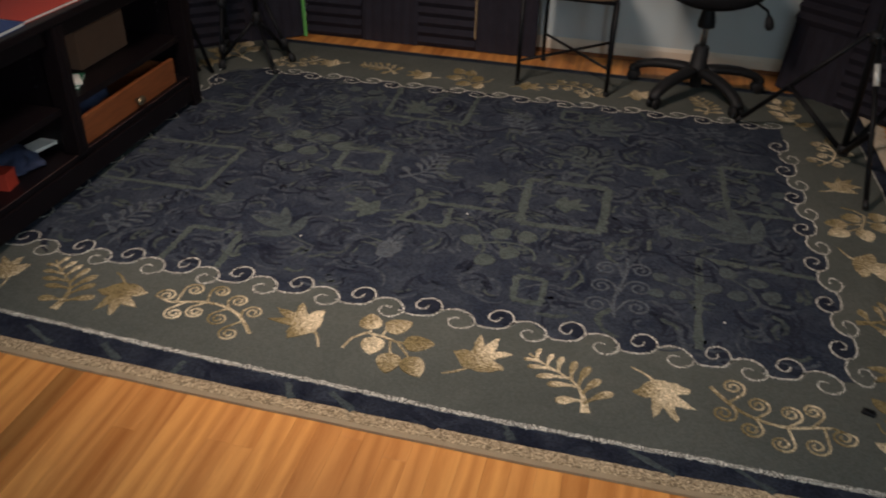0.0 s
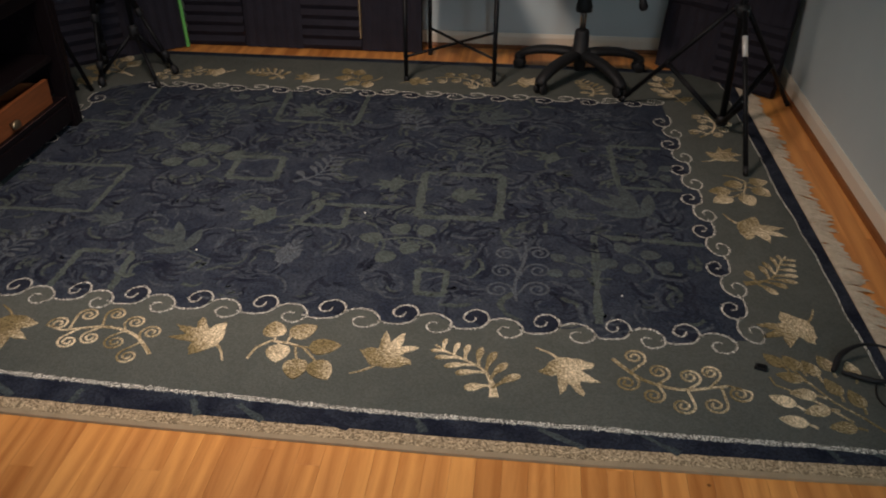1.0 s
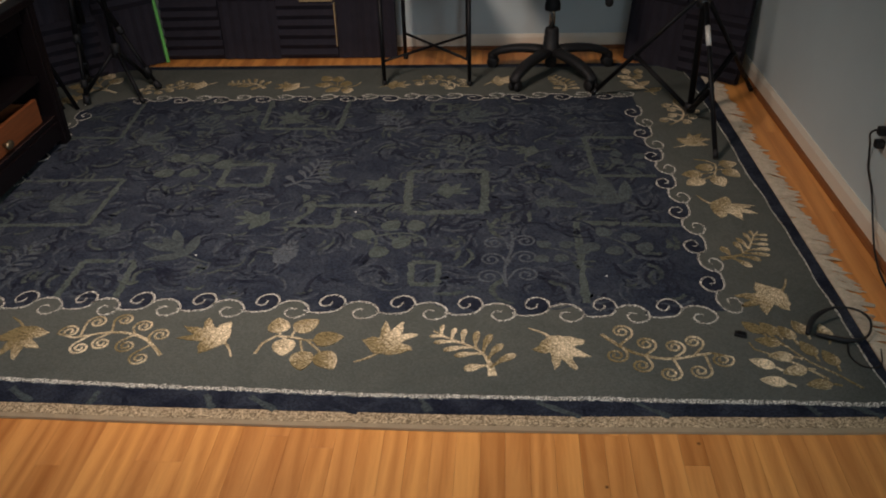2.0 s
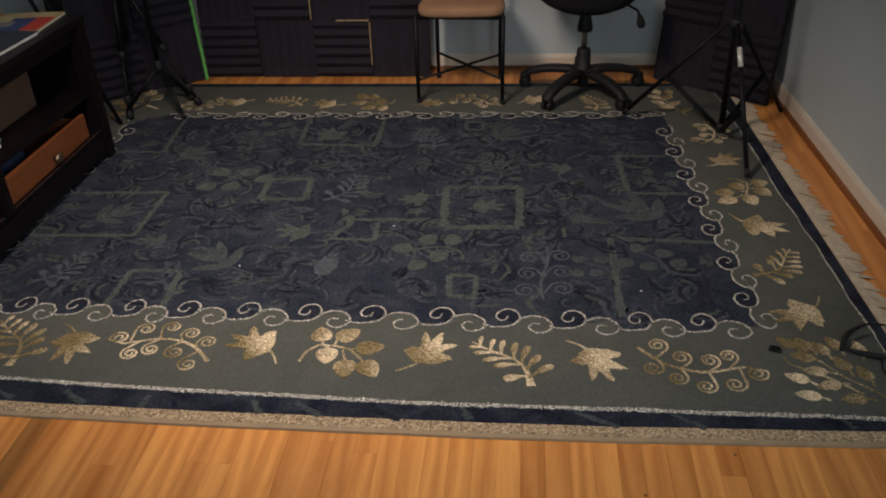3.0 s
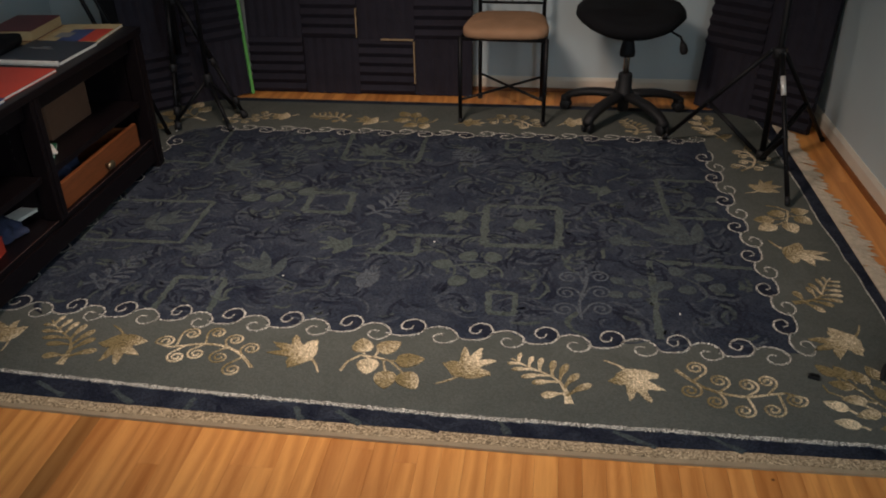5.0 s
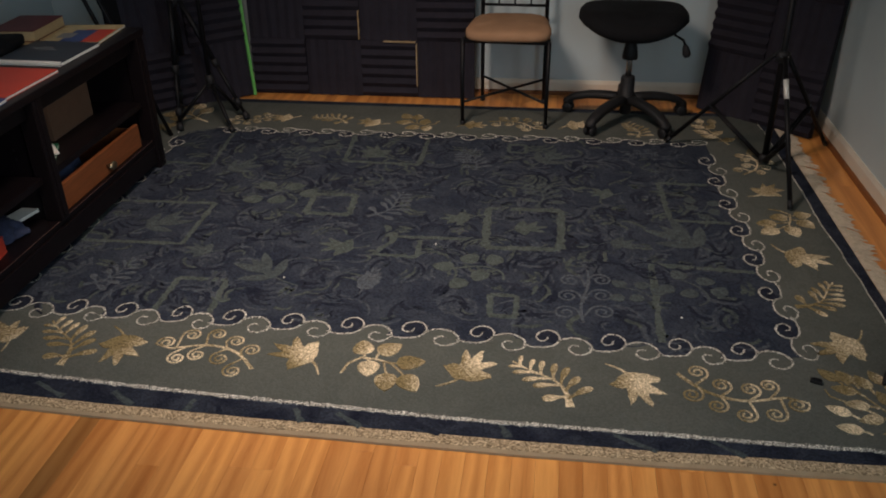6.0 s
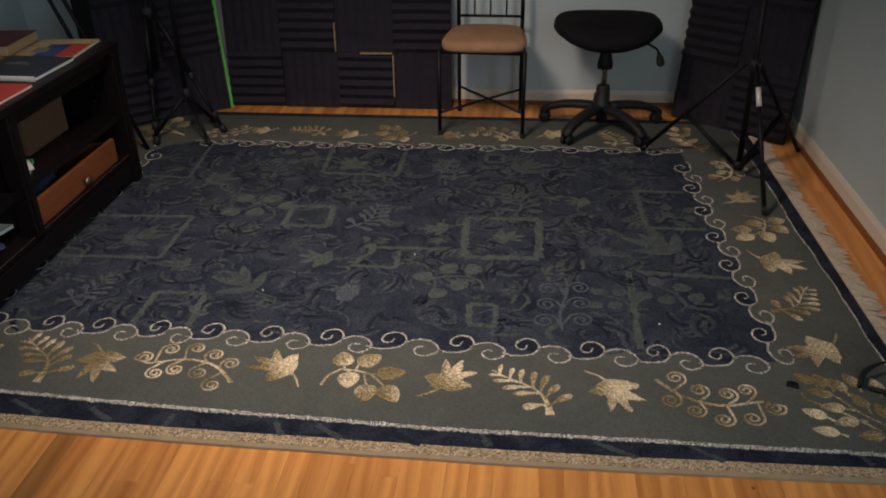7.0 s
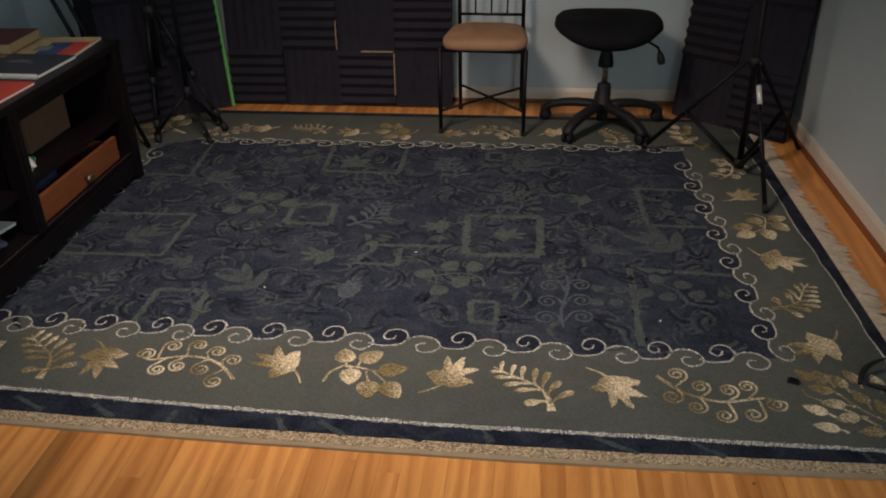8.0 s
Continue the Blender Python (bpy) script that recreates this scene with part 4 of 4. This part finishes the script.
    lever = part("lever", tube(bmesh.new(), [(0.09, -0.02, 0.462), (0.19, -0.06, 0.457), (0.232, -0.08, 0.437), (0.242, -0.085, 0.412)], 0.006, 8), BLACK_METAL, c, smooth=True)
    bm = bmesh.new()
    tube(bm, [(0.239, -0.085, 0.420), (0.245, -0.088, 0.402), (0.252, -0.09, 0.374), (0.255, -0.092, 0.360)], [0.008, 0.016, 0.020, 0.012], 14)
    part("lever_knob", bm, BLACK_PLASTIC, lever, smooth=True)
    return c


swivel_stool()


# ---- light stand ----
def light_stand():
    c = thing("light_stand", "black folding tripod light stand with silver collar", "light stand", (1.368, 0.474, 0))
    top, low = 0.515, 0.060
    part("pole", tube(bmesh.new(), [(0, 0, 0.04), (0, 0, 0.95)], 0.0135, 14), BLACK_METAL, c, smooth=True)
    part("inner_pole", tube(bmesh.new(), [(0, 0, 0.95), (0, 0, 1.75)], 0.0105, 12), BLACK_METAL, c, smooth=True)
    part("pole_clamp", lathe(bmesh.new(), [(0.016, 0.92), (0.020, 0.925), (0.020, 0.965), (0.015, 0.97)], sides=16), BLACK_PLASTIC, c, smooth=True)
    part("upper_collar", lathe(bmesh.new(), [(0.016, top - 0.030), (0.026, top - 0.025), (0.028, top + 0.012), (0.016, top + 0.02)], sides=18), BLACK_PLASTIC, c, smooth=True)
    part("lower_collar", lathe(bmesh.new(), [(0.016, low - 0.02), (0.024, low - 0.018), (0.024, low + 0.016), (0.016, low + 0.02)], sides=18), BLACK_PLASTIC, c, smooth=True)
    for fx, fy, fz, silver in ((0.980, 0.735, RUG_TOP, False), (1.397, 0.068, RUG_TOP, True), (1.706, 0.795, 0.0, False)):
        foot = Vector((fx - 1.368, fy - 0.474, fz + 0.010))
        a = math.atan2(foot.y, foot.x)
        head = Vector((0.030 * math.cos(a), 0.030 * math.sin(a), top))
        leg = part("leg", tube(bmesh.new(), [head, foot], 0.0098, 12), BLACK_METAL, c, smooth=True)
        along = (foot - head).normalized()
        part("foot_cap", tube(bmesh.new(), [foot - along * 0.03, foot + along * 0.004], [0.0105, 0.0105], 12), BLACK_PLASTIC, leg, smooth=True)
        mid = head + (foot - head) * 0.56
        inner = Vector((0.022 * math.cos(a), 0.022 * math.sin(a), low))
        for s in (-1, 1):
            off = Vector((-math.sin(a), math.cos(a), 0)) * 0.0075 * s
            part("brace", tube(bmesh.new(), [inner + off, mid + off], 0.0066, 8), BLACK_METAL, leg, smooth=True)
        for q in (mid, inner, head):
            part("rivet", tube(bmesh.new(), [q - Vector((-math.sin(a), math.cos(a), 0)) * 0.013, q + Vector((-math.sin(a), math.cos(a), 0)) * 0.013], 0.0036, 8), CHROME, leg)
        if silver:
            part("leg_sleeve", tube(bmesh.new(), [head + (foot - head) * 0.155, head + (foot - head) * 0.285], 0.0106, 14), SILVER, leg, "bright silver label sleeve", smooth=True)
    return c


light_stand()


# ---- camera tripod ----
def camera_tripod():
    hx, hy, hz = -1.385, 0.815, 0.63
    c = thing("camera_tripod", "black three-legged camera tripod on rubber feet", "tripod", (hx, hy, 0))
    part("shoulder", lathe(bmesh.new(), [(0.022, hz - 0.04), (0.031, hz - 0.03), (0.031, hz + 0.015), (0.018, hz + 0.025)]), BLACK_PLASTIC, c, smooth=True)
    part("centre_column", tube(bmesh.new(), [(0, 0, hz - 0.28), (0, 0, hz + 0.35)], 0.014, 14), BLACK_METAL, c, smooth=True)
    for fx, fy in ((-1.379, 0.650), (-1.102, 0.842), (-1.500, 0.940)):
        foot = Vector((fx - hx, fy - hy, RUG_TOP + 0.014))
        a = math.atan2(foot.y, foot.x)
        head = Vector((0.030 * math.cos(a), 0.030 * math.sin(a), hz - 0.01))
        knee = head + (foot - head) * 0.52
        ankle = head + (foot - head) * 0.86
        leg = part("leg", tube(bmesh.new(), [head, knee], 0.0135, 12), BLACK_METAL, c, smooth=True)
        part("lower_leg", tube(bmesh.new(), [knee, foot], 0.0095, 12), BLACK_METAL, leg, smooth=True)
        for q in (knee, ankle):
            d = (foot - head).normalized()
            part("leg_lock", tube(bmesh.new(), [q - d * 0.02, q - d * 0.015, q + d * 0.015, q + d * 0.02], [0.014, 0.018, 0.017, 0.011], 12), BLACK_PLASTIC, leg, smooth=True)
        d = (foot - head).normalized()
        part("rubber_foot", tube(bmesh.new(), [foot - d * 0.035, foot - d * 0.02, foot, foot + d * 0.008], [0.011, 0.017, 0.019, 0.012], 14), BLACK_PLASTIC, leg, "black rubber foot", smooth=True)
    return c


camera_tripod()

def boom_stand():
    """A second stand behind the tripod: an upright pole on three short legs."""
    px, py = BOOM
    c = thing("boom_stand", "slim black microphone stand on three short legs", "stand", (px, py, 0))
    part("pole", tube(bmesh.new(), [(0, 0, 0.20), (0.0, 0.0, 0.70), (-0.01, 0.0, 1.45)], 0.011, 12), BLACK_METAL, c, smooth=True)
    part("collar", lathe(bmesh.new(), [(0.013, 0.19), (0.021, 0.195), (0.023, 0.25), (0.014, 0.262)], sides=16), BLACK_PLASTIC, c, smooth=True)
    aim = math.atan2(0.660 - py, -1.112 - px)
    reach = math.hypot(0.660 - py, -1.112 - px)
    for k in range(3):
        a = aim + k * 2 * math.pi / 3
        r = reach if k == 0 else 0.19
        foot = Vector((r * math.cos(a), r * math.sin(a), RUG_TOP + 0.010))
        leg = part("leg", tube(bmesh.new(), [(0.016 * math.cos(a), 0.016 * math.sin(a), 0.215), foot], 0.0095, 10), BLACK_METAL, c, smooth=True)
        d = (foot - Vector((0, 0, 0.215))).normalized()
        part("foot_cap", tube(bmesh.new(), [foot - d * 0.03, foot + d * 0.003], [0.011, 0.0115], 10), BLACK_PLASTIC, leg, smooth=True)
    return c


BOOM = (-1.250, 0.795)
boom_stand()

# a folded stand that leans behind the table
poles = thing("folded_stand", "pair of thin black stand poles leaning by the wall", "light stand", (0, 0, 0))
for dx in (0.0, 0.070):
    part("pole", tube(bmesh.new(), [(-1.475 + dx, 0.60, 0.012), (-1.72 + dx, 0.62, 0.65), (-2.05 + dx, 0.66, 1.45)], 0.010, 10), BLACK_METAL, poles, smooth=True)
part("clamp", boxed((-0.05, -0.012, -0.015), (0.05, 0.012, 0.015), 0.004, pose(-1.80, 0.629, 0.93, 0, -22, 0)), BLACK_PLASTIC, poles)


# ---- console table ----
TX, TB, TFAR, TNEAR, TTOP = -1.285, -1.80, 0.285, -1.38, 0.628


def console_table():
    c = thing("console_table", "dark espresso wood console table with open shelves", "table", (0, 0, 0))
    part("tabletop", boxed((TB, TNEAR, TTOP - 0.028), (TX, TFAR, TTOP), 0.005), ESPRESSO, c)
    legs = []
    for y, half in ((0.246, 0.028), (-0.545, 0.026), (-1.29, 0.030)):
        for x in (TX - 0.036, TB + 0.045):
            foot = 0.1455 if y == -0.545 else 0.0115
            bm = boxed((x - 0.033, y - half, foot), (x + 0.033, y + half, TTOP - 0.0285), 0.004)
            leg = part("post" if y == -0.545 else "leg", bm, ESPRESSO, c)
            if x > -1.5:
                part("leg_bead", boxed((x + 0.033, y - 0.010, foot + 0.02), (x + 0.037, y + 0.010, TTOP - 0.03), 0.002), ESPRESSO, leg)
    for y0, y1 in ((-0.508, 0.203), (-1.253, -0.582)):
        part("apron", boxed((TX - 0.055, y0, 0.540), (TX - 0.030, y1, TTOP - 0.029), 0.003), ESPRESSO, c)
        part("shelf", boxed((TB + 0.02, y0, 0.300), (TX - 0.030, y1, 0.325), 0.003), ESPRESSO, c)
    part("shelf", boxed((TB + 0.02, -1.259, 0.118), (TX - 0.020, 0.217, 0.143), 0.003), ESPRESSO, c)
    part("bottom_rail", boxed((TX - 0.045, -1.259, 0.040), (TX - 0.012, 0.217, 0.1175), 0.003), ESPRESSO, c)
    # thin strip standing in for the highlight on the shelf's front edge
    part("rail_glint_strip", boxed((TX - 0.0192, -1.259, 0.1432), (TX - 0.0170, 0.217, 0.1450), 0.0008), RAIL_GLINT, c, "pinkish highlight painted along the front edge")
    part("back_panel", boxed((TB, -1.29, 0.05), (TB + 0.010, 0.222, 0.598)), ESPRESSO, c)
    for y in (0.243, -0.545, -1.285):
        side = part("side_panel", boxed((TB + 0.08, y - 0.009, 0.1435), (TX - 0.08, y + 0.009, 0.599)), ESPRESSO, c)
        for k in range(4):
            for x in (TX - 0.13,):
                part("shelf_pin", bar((x, y - 0.0091, 0.38 + 0.032 * k), (x, y - 0.0125, 0.38 + 0.032 * k), 0.0028, 8), CHROME, side)
    return c


console_table()


def drawer_box():
    c = thing("drawer_box", "open reddish wooden drawer with oval brass knob", "drawer", (0, 0, 0.1435))
    x0, x1, y0, y1 = -1.66, -1.322, -0.480, 0.150
    part("front", boxed((x1 - 0.018, y0, 0.0), (x1, y1, 0.102), 0.003), CHERRY, c)
    part("side", boxed((x0, y0 + 0.006, 0.0), (x1 - 0.0185, y0 + 0.018, 0.085), 0.002), CHERRY, c)
    part("side", boxed((x0, y1 - 0.018, 0.0), (x1 - 0.0185, y1 - 0.006, 0.085), 0.002), CHERRY, c)
    part("back", boxed((x0, y0 + 0.0185, 0.0), (x0 + 0.012, y1 - 0.0185, 0.085), 0.002), CHERRY, c)
    part("bottom", boxed((x0 + 0.0125, y0 + 0.0185, 0.001), (x1 - 0.0185, y1 - 0.0185, 0.008)), CHERRY, c)
    bm = lathe(bmesh.new(), [(0.006, 0.0), (0.007, 0.012), (0.014, 0.018), (0.018, 0.025), (0.015, 0.032), (0.006, 0.035)], sides=20)
    bmesh.ops.transform(bm, matrix=pose(x1 - 0.001, -0.150, 0.040, 0, 90, 0) @ Matrix.Diagonal((1.0, 1.45, 1.0, 1.0)), verts=bm.verts)
    part("knob", bm, BRASS, c, "oval aged brass knob", smooth=True)
    return c


drawer_box()


def lumpy(name, label, category, at, size, mat, seed, turn=0):
    """A soft crumpled heap."""
    bm = bmesh.new()
    bmesh.ops.create_icosphere(bm, subdivisions=4, radius=1.0)
    for v in bm.verts:
        k = 1 + 0.35 * noise.noise(v.co * 1.7 + Vector((seed, 0, 0))) + 0.12 * noise.noise(v.co * 5 + Vector((0, seed, 0)))
        v.co = Vector((v.co.x * size[0] * k, v.co.y * size[1] * k, max(-0.35, v.co.z) * size[2] * k + 0.35 * size[2]))
    low = min(v.co.z for v in bm.verts)
    for v in bm.verts:
        v.co.z -= low
    bmesh.ops.transform(bm, matrix=pose(*at, 0, 0, turn), verts=bm.verts)
    return tagged(part(name, bm, mat, smooth=True), label, category)


lumpy("folded_cloth", "crumpled slate blue cloth inside the drawer", "cloth", (-1.49, -0.25, 0.1525), (0.10, 0.13, 0.085), BLUECLOTH, 2.0)
lumpy("crumpled_cloth", "crumpled blue cloth on the lower shelf", "cloth", (-1.46, -0.70, 0.1435), (0.09, 0.075, 0.045), BLUECLOTH, 5.0)


def carton():
    c = thing("cardboard_box", "plain brown cardboard box on the middle shelf", "box", (-1.535, -0.115, 0.3255), 0)
    part("body", boxed((-0.085, -0.145, 0.0), (0.085, 0.160, 0.140), 0.003), CARD, c)
    part("flap", boxed((-0.084, -0.144, 0.1405), (-0.001, 0.159, 0.143), 0.001), CARD, c)
    part("flap", boxed((0.001, -0.144, 0.1405), (0.084, 0.159, 0.143), 0.001), CARD, c)
    return c


carton()


def booklet(name, label, category, at, size, turn, cover, pages, tilt=0.0):
    """Leaves between two covers; at is the middle of its foot."""
    c = thing(name, label, category, at, turn)
    c.rotation_euler = (radians(tilt), 0, radians(turn))
    w, d, h = size
    t = min(0.003, h * 0.2)
    part("pages", boxed((-w / 2 + 0.002, -d / 2 + 0.002, t), (w / 2 - 0.001, d / 2 - 0.002, h - t), 0.0008), pages, c)
    part("back_cover", boxed((-w / 2, -d / 2, 0), (w / 2, d / 2, t - 0.0002), 0.0006), cover, c)
    front = part("front_cover", boxed((-w / 2, -d / 2, h - t + 0.0002), (w / 2, d / 2, h), 0.0006), cover, c)
    return c, front


T = TTOP + 0.0005
book, cover = booklet("hardback_book", "thick maroon hardback book with gilt page edges", "book", (-1.715, 0.145, T + 0.0015), (0.185, 0.25, 0.044), 3, MAROON, OLD_PAGES)
part("spine", boxed((-0.096, -0.125, 0.0), (-0.0925, 0.125, 0.044), 0.001), MAROON, book)
mag, cover = booklet("magazine", "glossy magazine with a red, blue and buff picture cover", "magazine", (-1.468, 0.135, T), (0.235, 0.275, 0.010), 4, BUFF, PAPER)
part("cover_picture", boxed((-0.010, -0.125, 0.0103), (0.112, 0.060, 0.0108)), RED, cover, "red printed panel")
part("cover_picture", boxed((-0.050, -0.130, 0.0108), (0.040, 0.050, 0.0113)), BLUECOVER, cover, "blue printed panel")
part("cover_picture", boxed((-0.085, -0.070, 0.0113), (-0.020, 0.000, 0.0118)), GREYPRINT, cover, "dark printed panel")
sheet = tagged(part("paper_sheet", boxed((-0.12, -0.15, 0.0), (0.12, 0.15, 0.0012), 0, pose(-1.655, 0.140, T, 0, 0, -3)), OLD_PAGES), "buff paper sheet lying under the books", "paper")
note, cover = booklet("spiral_notebook", "black spiral notebook with white coil and page edges", "notebook", (-1.465, -0.135, T), (0.270, 0.262, 0.016), -2, NAVYCOVER, PAPER)
for k in range(40):
    x = -0.128 + 0.256 * k / 39
    part("coil_ring", tube(bmesh.new(), [(x, -0.131 + 0.010 * math.cos(a) - 0.002, 0.008 + 0.0085 * math.sin(a)) for a in [2 * math.pi * i / 10 for i in range(11)]], 0.0017, 5, False), PAPER, note)
for k, (x0, x1, y) in enumerate(((-0.09, 0.00, 0.03), (-0.07, 0.02, 0.015), (-0.05, -0.01, 0.045))):
    part("title_bar", boxed((x0, y, 0.0161), (x1, y + 0.006, 0.0164)), GREYPRINT, cover, "grey bars of print")
booklet("red_notebook", "bright red notebook with white page edges", "notebook", (-1.435, -0.490, T), (0.235, 0.310, 0.012), -2, RED, PAPER)
booklet("blue_notebook", "dark blue notebook with white page edges", "notebook", (-1.425, -0.795, T), (0.230, 0.270, 0.014), 1, BLUECOVER, PAPER)
case = tagged(part("zip_case", boxed((-0.075, -0.10, 0.0), (0.075, 0.10, 0.045), 0.018, pose(-1.705, -0.10, T, 0, 0, 8)), BLACK_CLOTH, smooth=True), "rounded black fabric zip case on the table", "case")
booklet("green_booklet", "small booklet with a green cover, lying open-edged", "booklet", (-1.425, -0.385, 0.3255), (0.10, 0.13, 0.014), 25, GREENCOVER, PAPER)
booklet("white_booklet", "small white booklet stacked on another booklet", "booklet", (-1.405, -0.395, 0.3400), (0.075, 0.10, 0.006), 42, PAPER, PAPER)
booklet("white_packet", "white paper packet on the lower shelf", "packet", (-1.43, -0.62, 0.1740), (0.065, 0.15, 0.012), -12, PAPER, PAPER)
booklet("red_packet", "small red packet on the lower shelf", "packet", (-1.385, -0.83, 0.1435), (0.05, 0.06, 0.06), 10, RED, RED)


# ---- wall socket, cords and small things on the floor ----
def wall_socket():
    y, z = -0.455, 0.345
    x = right_x(y)
    c = thing("wall_socket", "ivory wall socket plate with two black plugs", "socket", (x, y, z))
    part("plate", boxed((-0.006, -0.036, -0.058), (-0.0005, 0.036, 0.058), 0.002), IVORY, c)
    for dz in (0.022, -0.022):
        plug = part("plug", boxed((-0.034, -0.013, dz - 0.013), (-0.0065, 0.013, dz + 0.013), 0.004), BLACK_PLASTIC, c, "black plug")
    return c


wall_socket()
xw = right_x(-0.455)
power = [(xw - 0.034, -0.442, 0.366), (xw - 0.042, -0.425, 0.345), (xw - 0.020, -0.392, 0.295), (xw - 0.010, -0.384, 0.250), (xw - 0.008, -0.400, 0.205), (xw - 0.010, -0.470, 0.155), (xw - 0.022, -0.560, 0.085), (xw - 0.036, -0.66, 0.030), (xw - 0.045, -0.80, 0.0045), (xw - 0.045, -1.10, 0.0045)]
tagged(part("power_cord", tube(bmesh.new(), smooth_line(power), 0.0033, 8), BLACK_PLASTIC, smooth=True), "thin black power cord hanging from the socket", "cord")


band = thing("headset", "black headset band with cord lying on the rug corner", "headset", (0, 0, 0))
g = Z_MOTIF + 0.004
loop = smooth_line([(1.420, -1.045, g + 0.004), (1.452, -0.990, g + 0.02), (1.515, -0.955, g + 0.03), (1.575, -0.965, g + 0.03), (1.600, -1.005, g + 0.022), (1.575, -1.060, g + 0.010), (1.520, -1.075, g + 0.006), (1.440, -1.045, g + 0.004)])
rs = [0.0035 + 0.0055 * math.exp(-((i - 6) / 7.0) ** 2) + 0.0045 * math.exp(-((i - 50) / 6.0) ** 2) for i in range(len(loop))]
part("headband", tube(bmesh.new(), loop, rs, 10), BLACK_PLASTIC, band, smooth=True)
part("cord", tube(bmesh.new(), smooth_line([(1.520, -1.075, g), (1.508, -1.130, g - 0.002), (1.530, -1.175, g - 0.002), (1.575, -1.170, g - 0.002), (1.60, -1.10, g - 0.003)]), 0.0022, 8), BLACK_PLASTIC, band, smooth=True)

clip = thing("small_clip", "tiny black plastic clip lying on the rug", "clip", (1.238, -1.045, Z_MOTIF - 0.001), -20)
part("body", boxed((-0.016, -0.009, 0.0), (0.016, 0.009, 0.009), 0.002), BLACK_PLASTIC, clip)
part("jaw", boxed((-0.010, -0.006, 0.0092), (0.012, 0.006, 0.013), 0.0015), BLACK_METAL, clip)
bead = tagged(part("bead", lathe(bmesh.new(), [(0.002, 0.0), (0.0045, 0.002), (0.0045, 0.005), (0.002, 0.007)], (-1.385, 0.640, Z_MOTIF), 12), IVORY, smooth=True), "tiny white bead lying on the rug", "bead")
for x, y in ((-0.449, -0.652), (0.045, -0.358), (0.895, -0.756)):
    tagged(part("lint_speck", lathe(bmesh.new(), [(0.001, 0.0), (0.0035, 0.001), (0.003, 0.003), (0.001, 0.004)], (x, y, Z_MOTIF), 8), PAPER), "tiny white lint speck on the rug", "lint", "lint on the rug")


# ---- floor boards ----
floor_slab = tagged(part("floor", boxed((LEFT - 0.12, FRONT - 0.12, -0.05), (2.6, BACK + 0.12, -0.0035)), SHOE), "varnished golden oak strip floor", "floor", kind="structure")
WIDTH = 0.0600
board_meshes = {}
pick = random.Random(11)
rest = bmesh.new()


def lay(x, start, end, mat=OAK):
    """One strip; those beside the rug are pieces of their own, the hidden rest is joined."""
    size = round(end - start, 3)
    if not (start < -1.2 and end > -2.3 or end > 1.1 or x > 1.45):
        box(rest, (x + 0.0002, start + 0.0003, -0.016), (x + WIDTH - 0.0002, end - 0.0003, 0.0))
        return
    if (size, mat.name) not in board_meshes:
        ob = part("board", boxed((0.0002, 0.0003, -0.016), (WIDTH - 0.0002, size - 0.0003, 0.0), 0.0004), mat)
        board_meshes[(size, mat.name)] = ob.data
        bpy.data.objects.remove(ob)
    b = new("board", board_meshes[(size, mat.name)])
    b.parent = floor_slab
    b.location = (x, start, 0.0)


row = 0
x = -2.42
while x < 2.0:
    y = FRONT - pick.uniform(0.0, 1.2)
    dark = abs(x + 0.80) < 0.01
    if dark:
        lay(x, -1.90, -1.02, OAK_DARK)
        lay(x, FRONT, -1.90)
        y = -1.02
    while y < BACK:
        length = pick.choice((0.45, 0.7, 0.9, 1.2, 1.5, 1.8))
        end = min(y + length, BACK)
        start = max(y, FRONT)
        if end - start > 0.02 and x + WIDTH * 0.5 < right_x((start + end) / 2) + 0.06:
            lay(x, start, end)
        y = y + length
    x += WIDTH
part("board_rest", rest, OAK, floor_slab, kind="stuff")
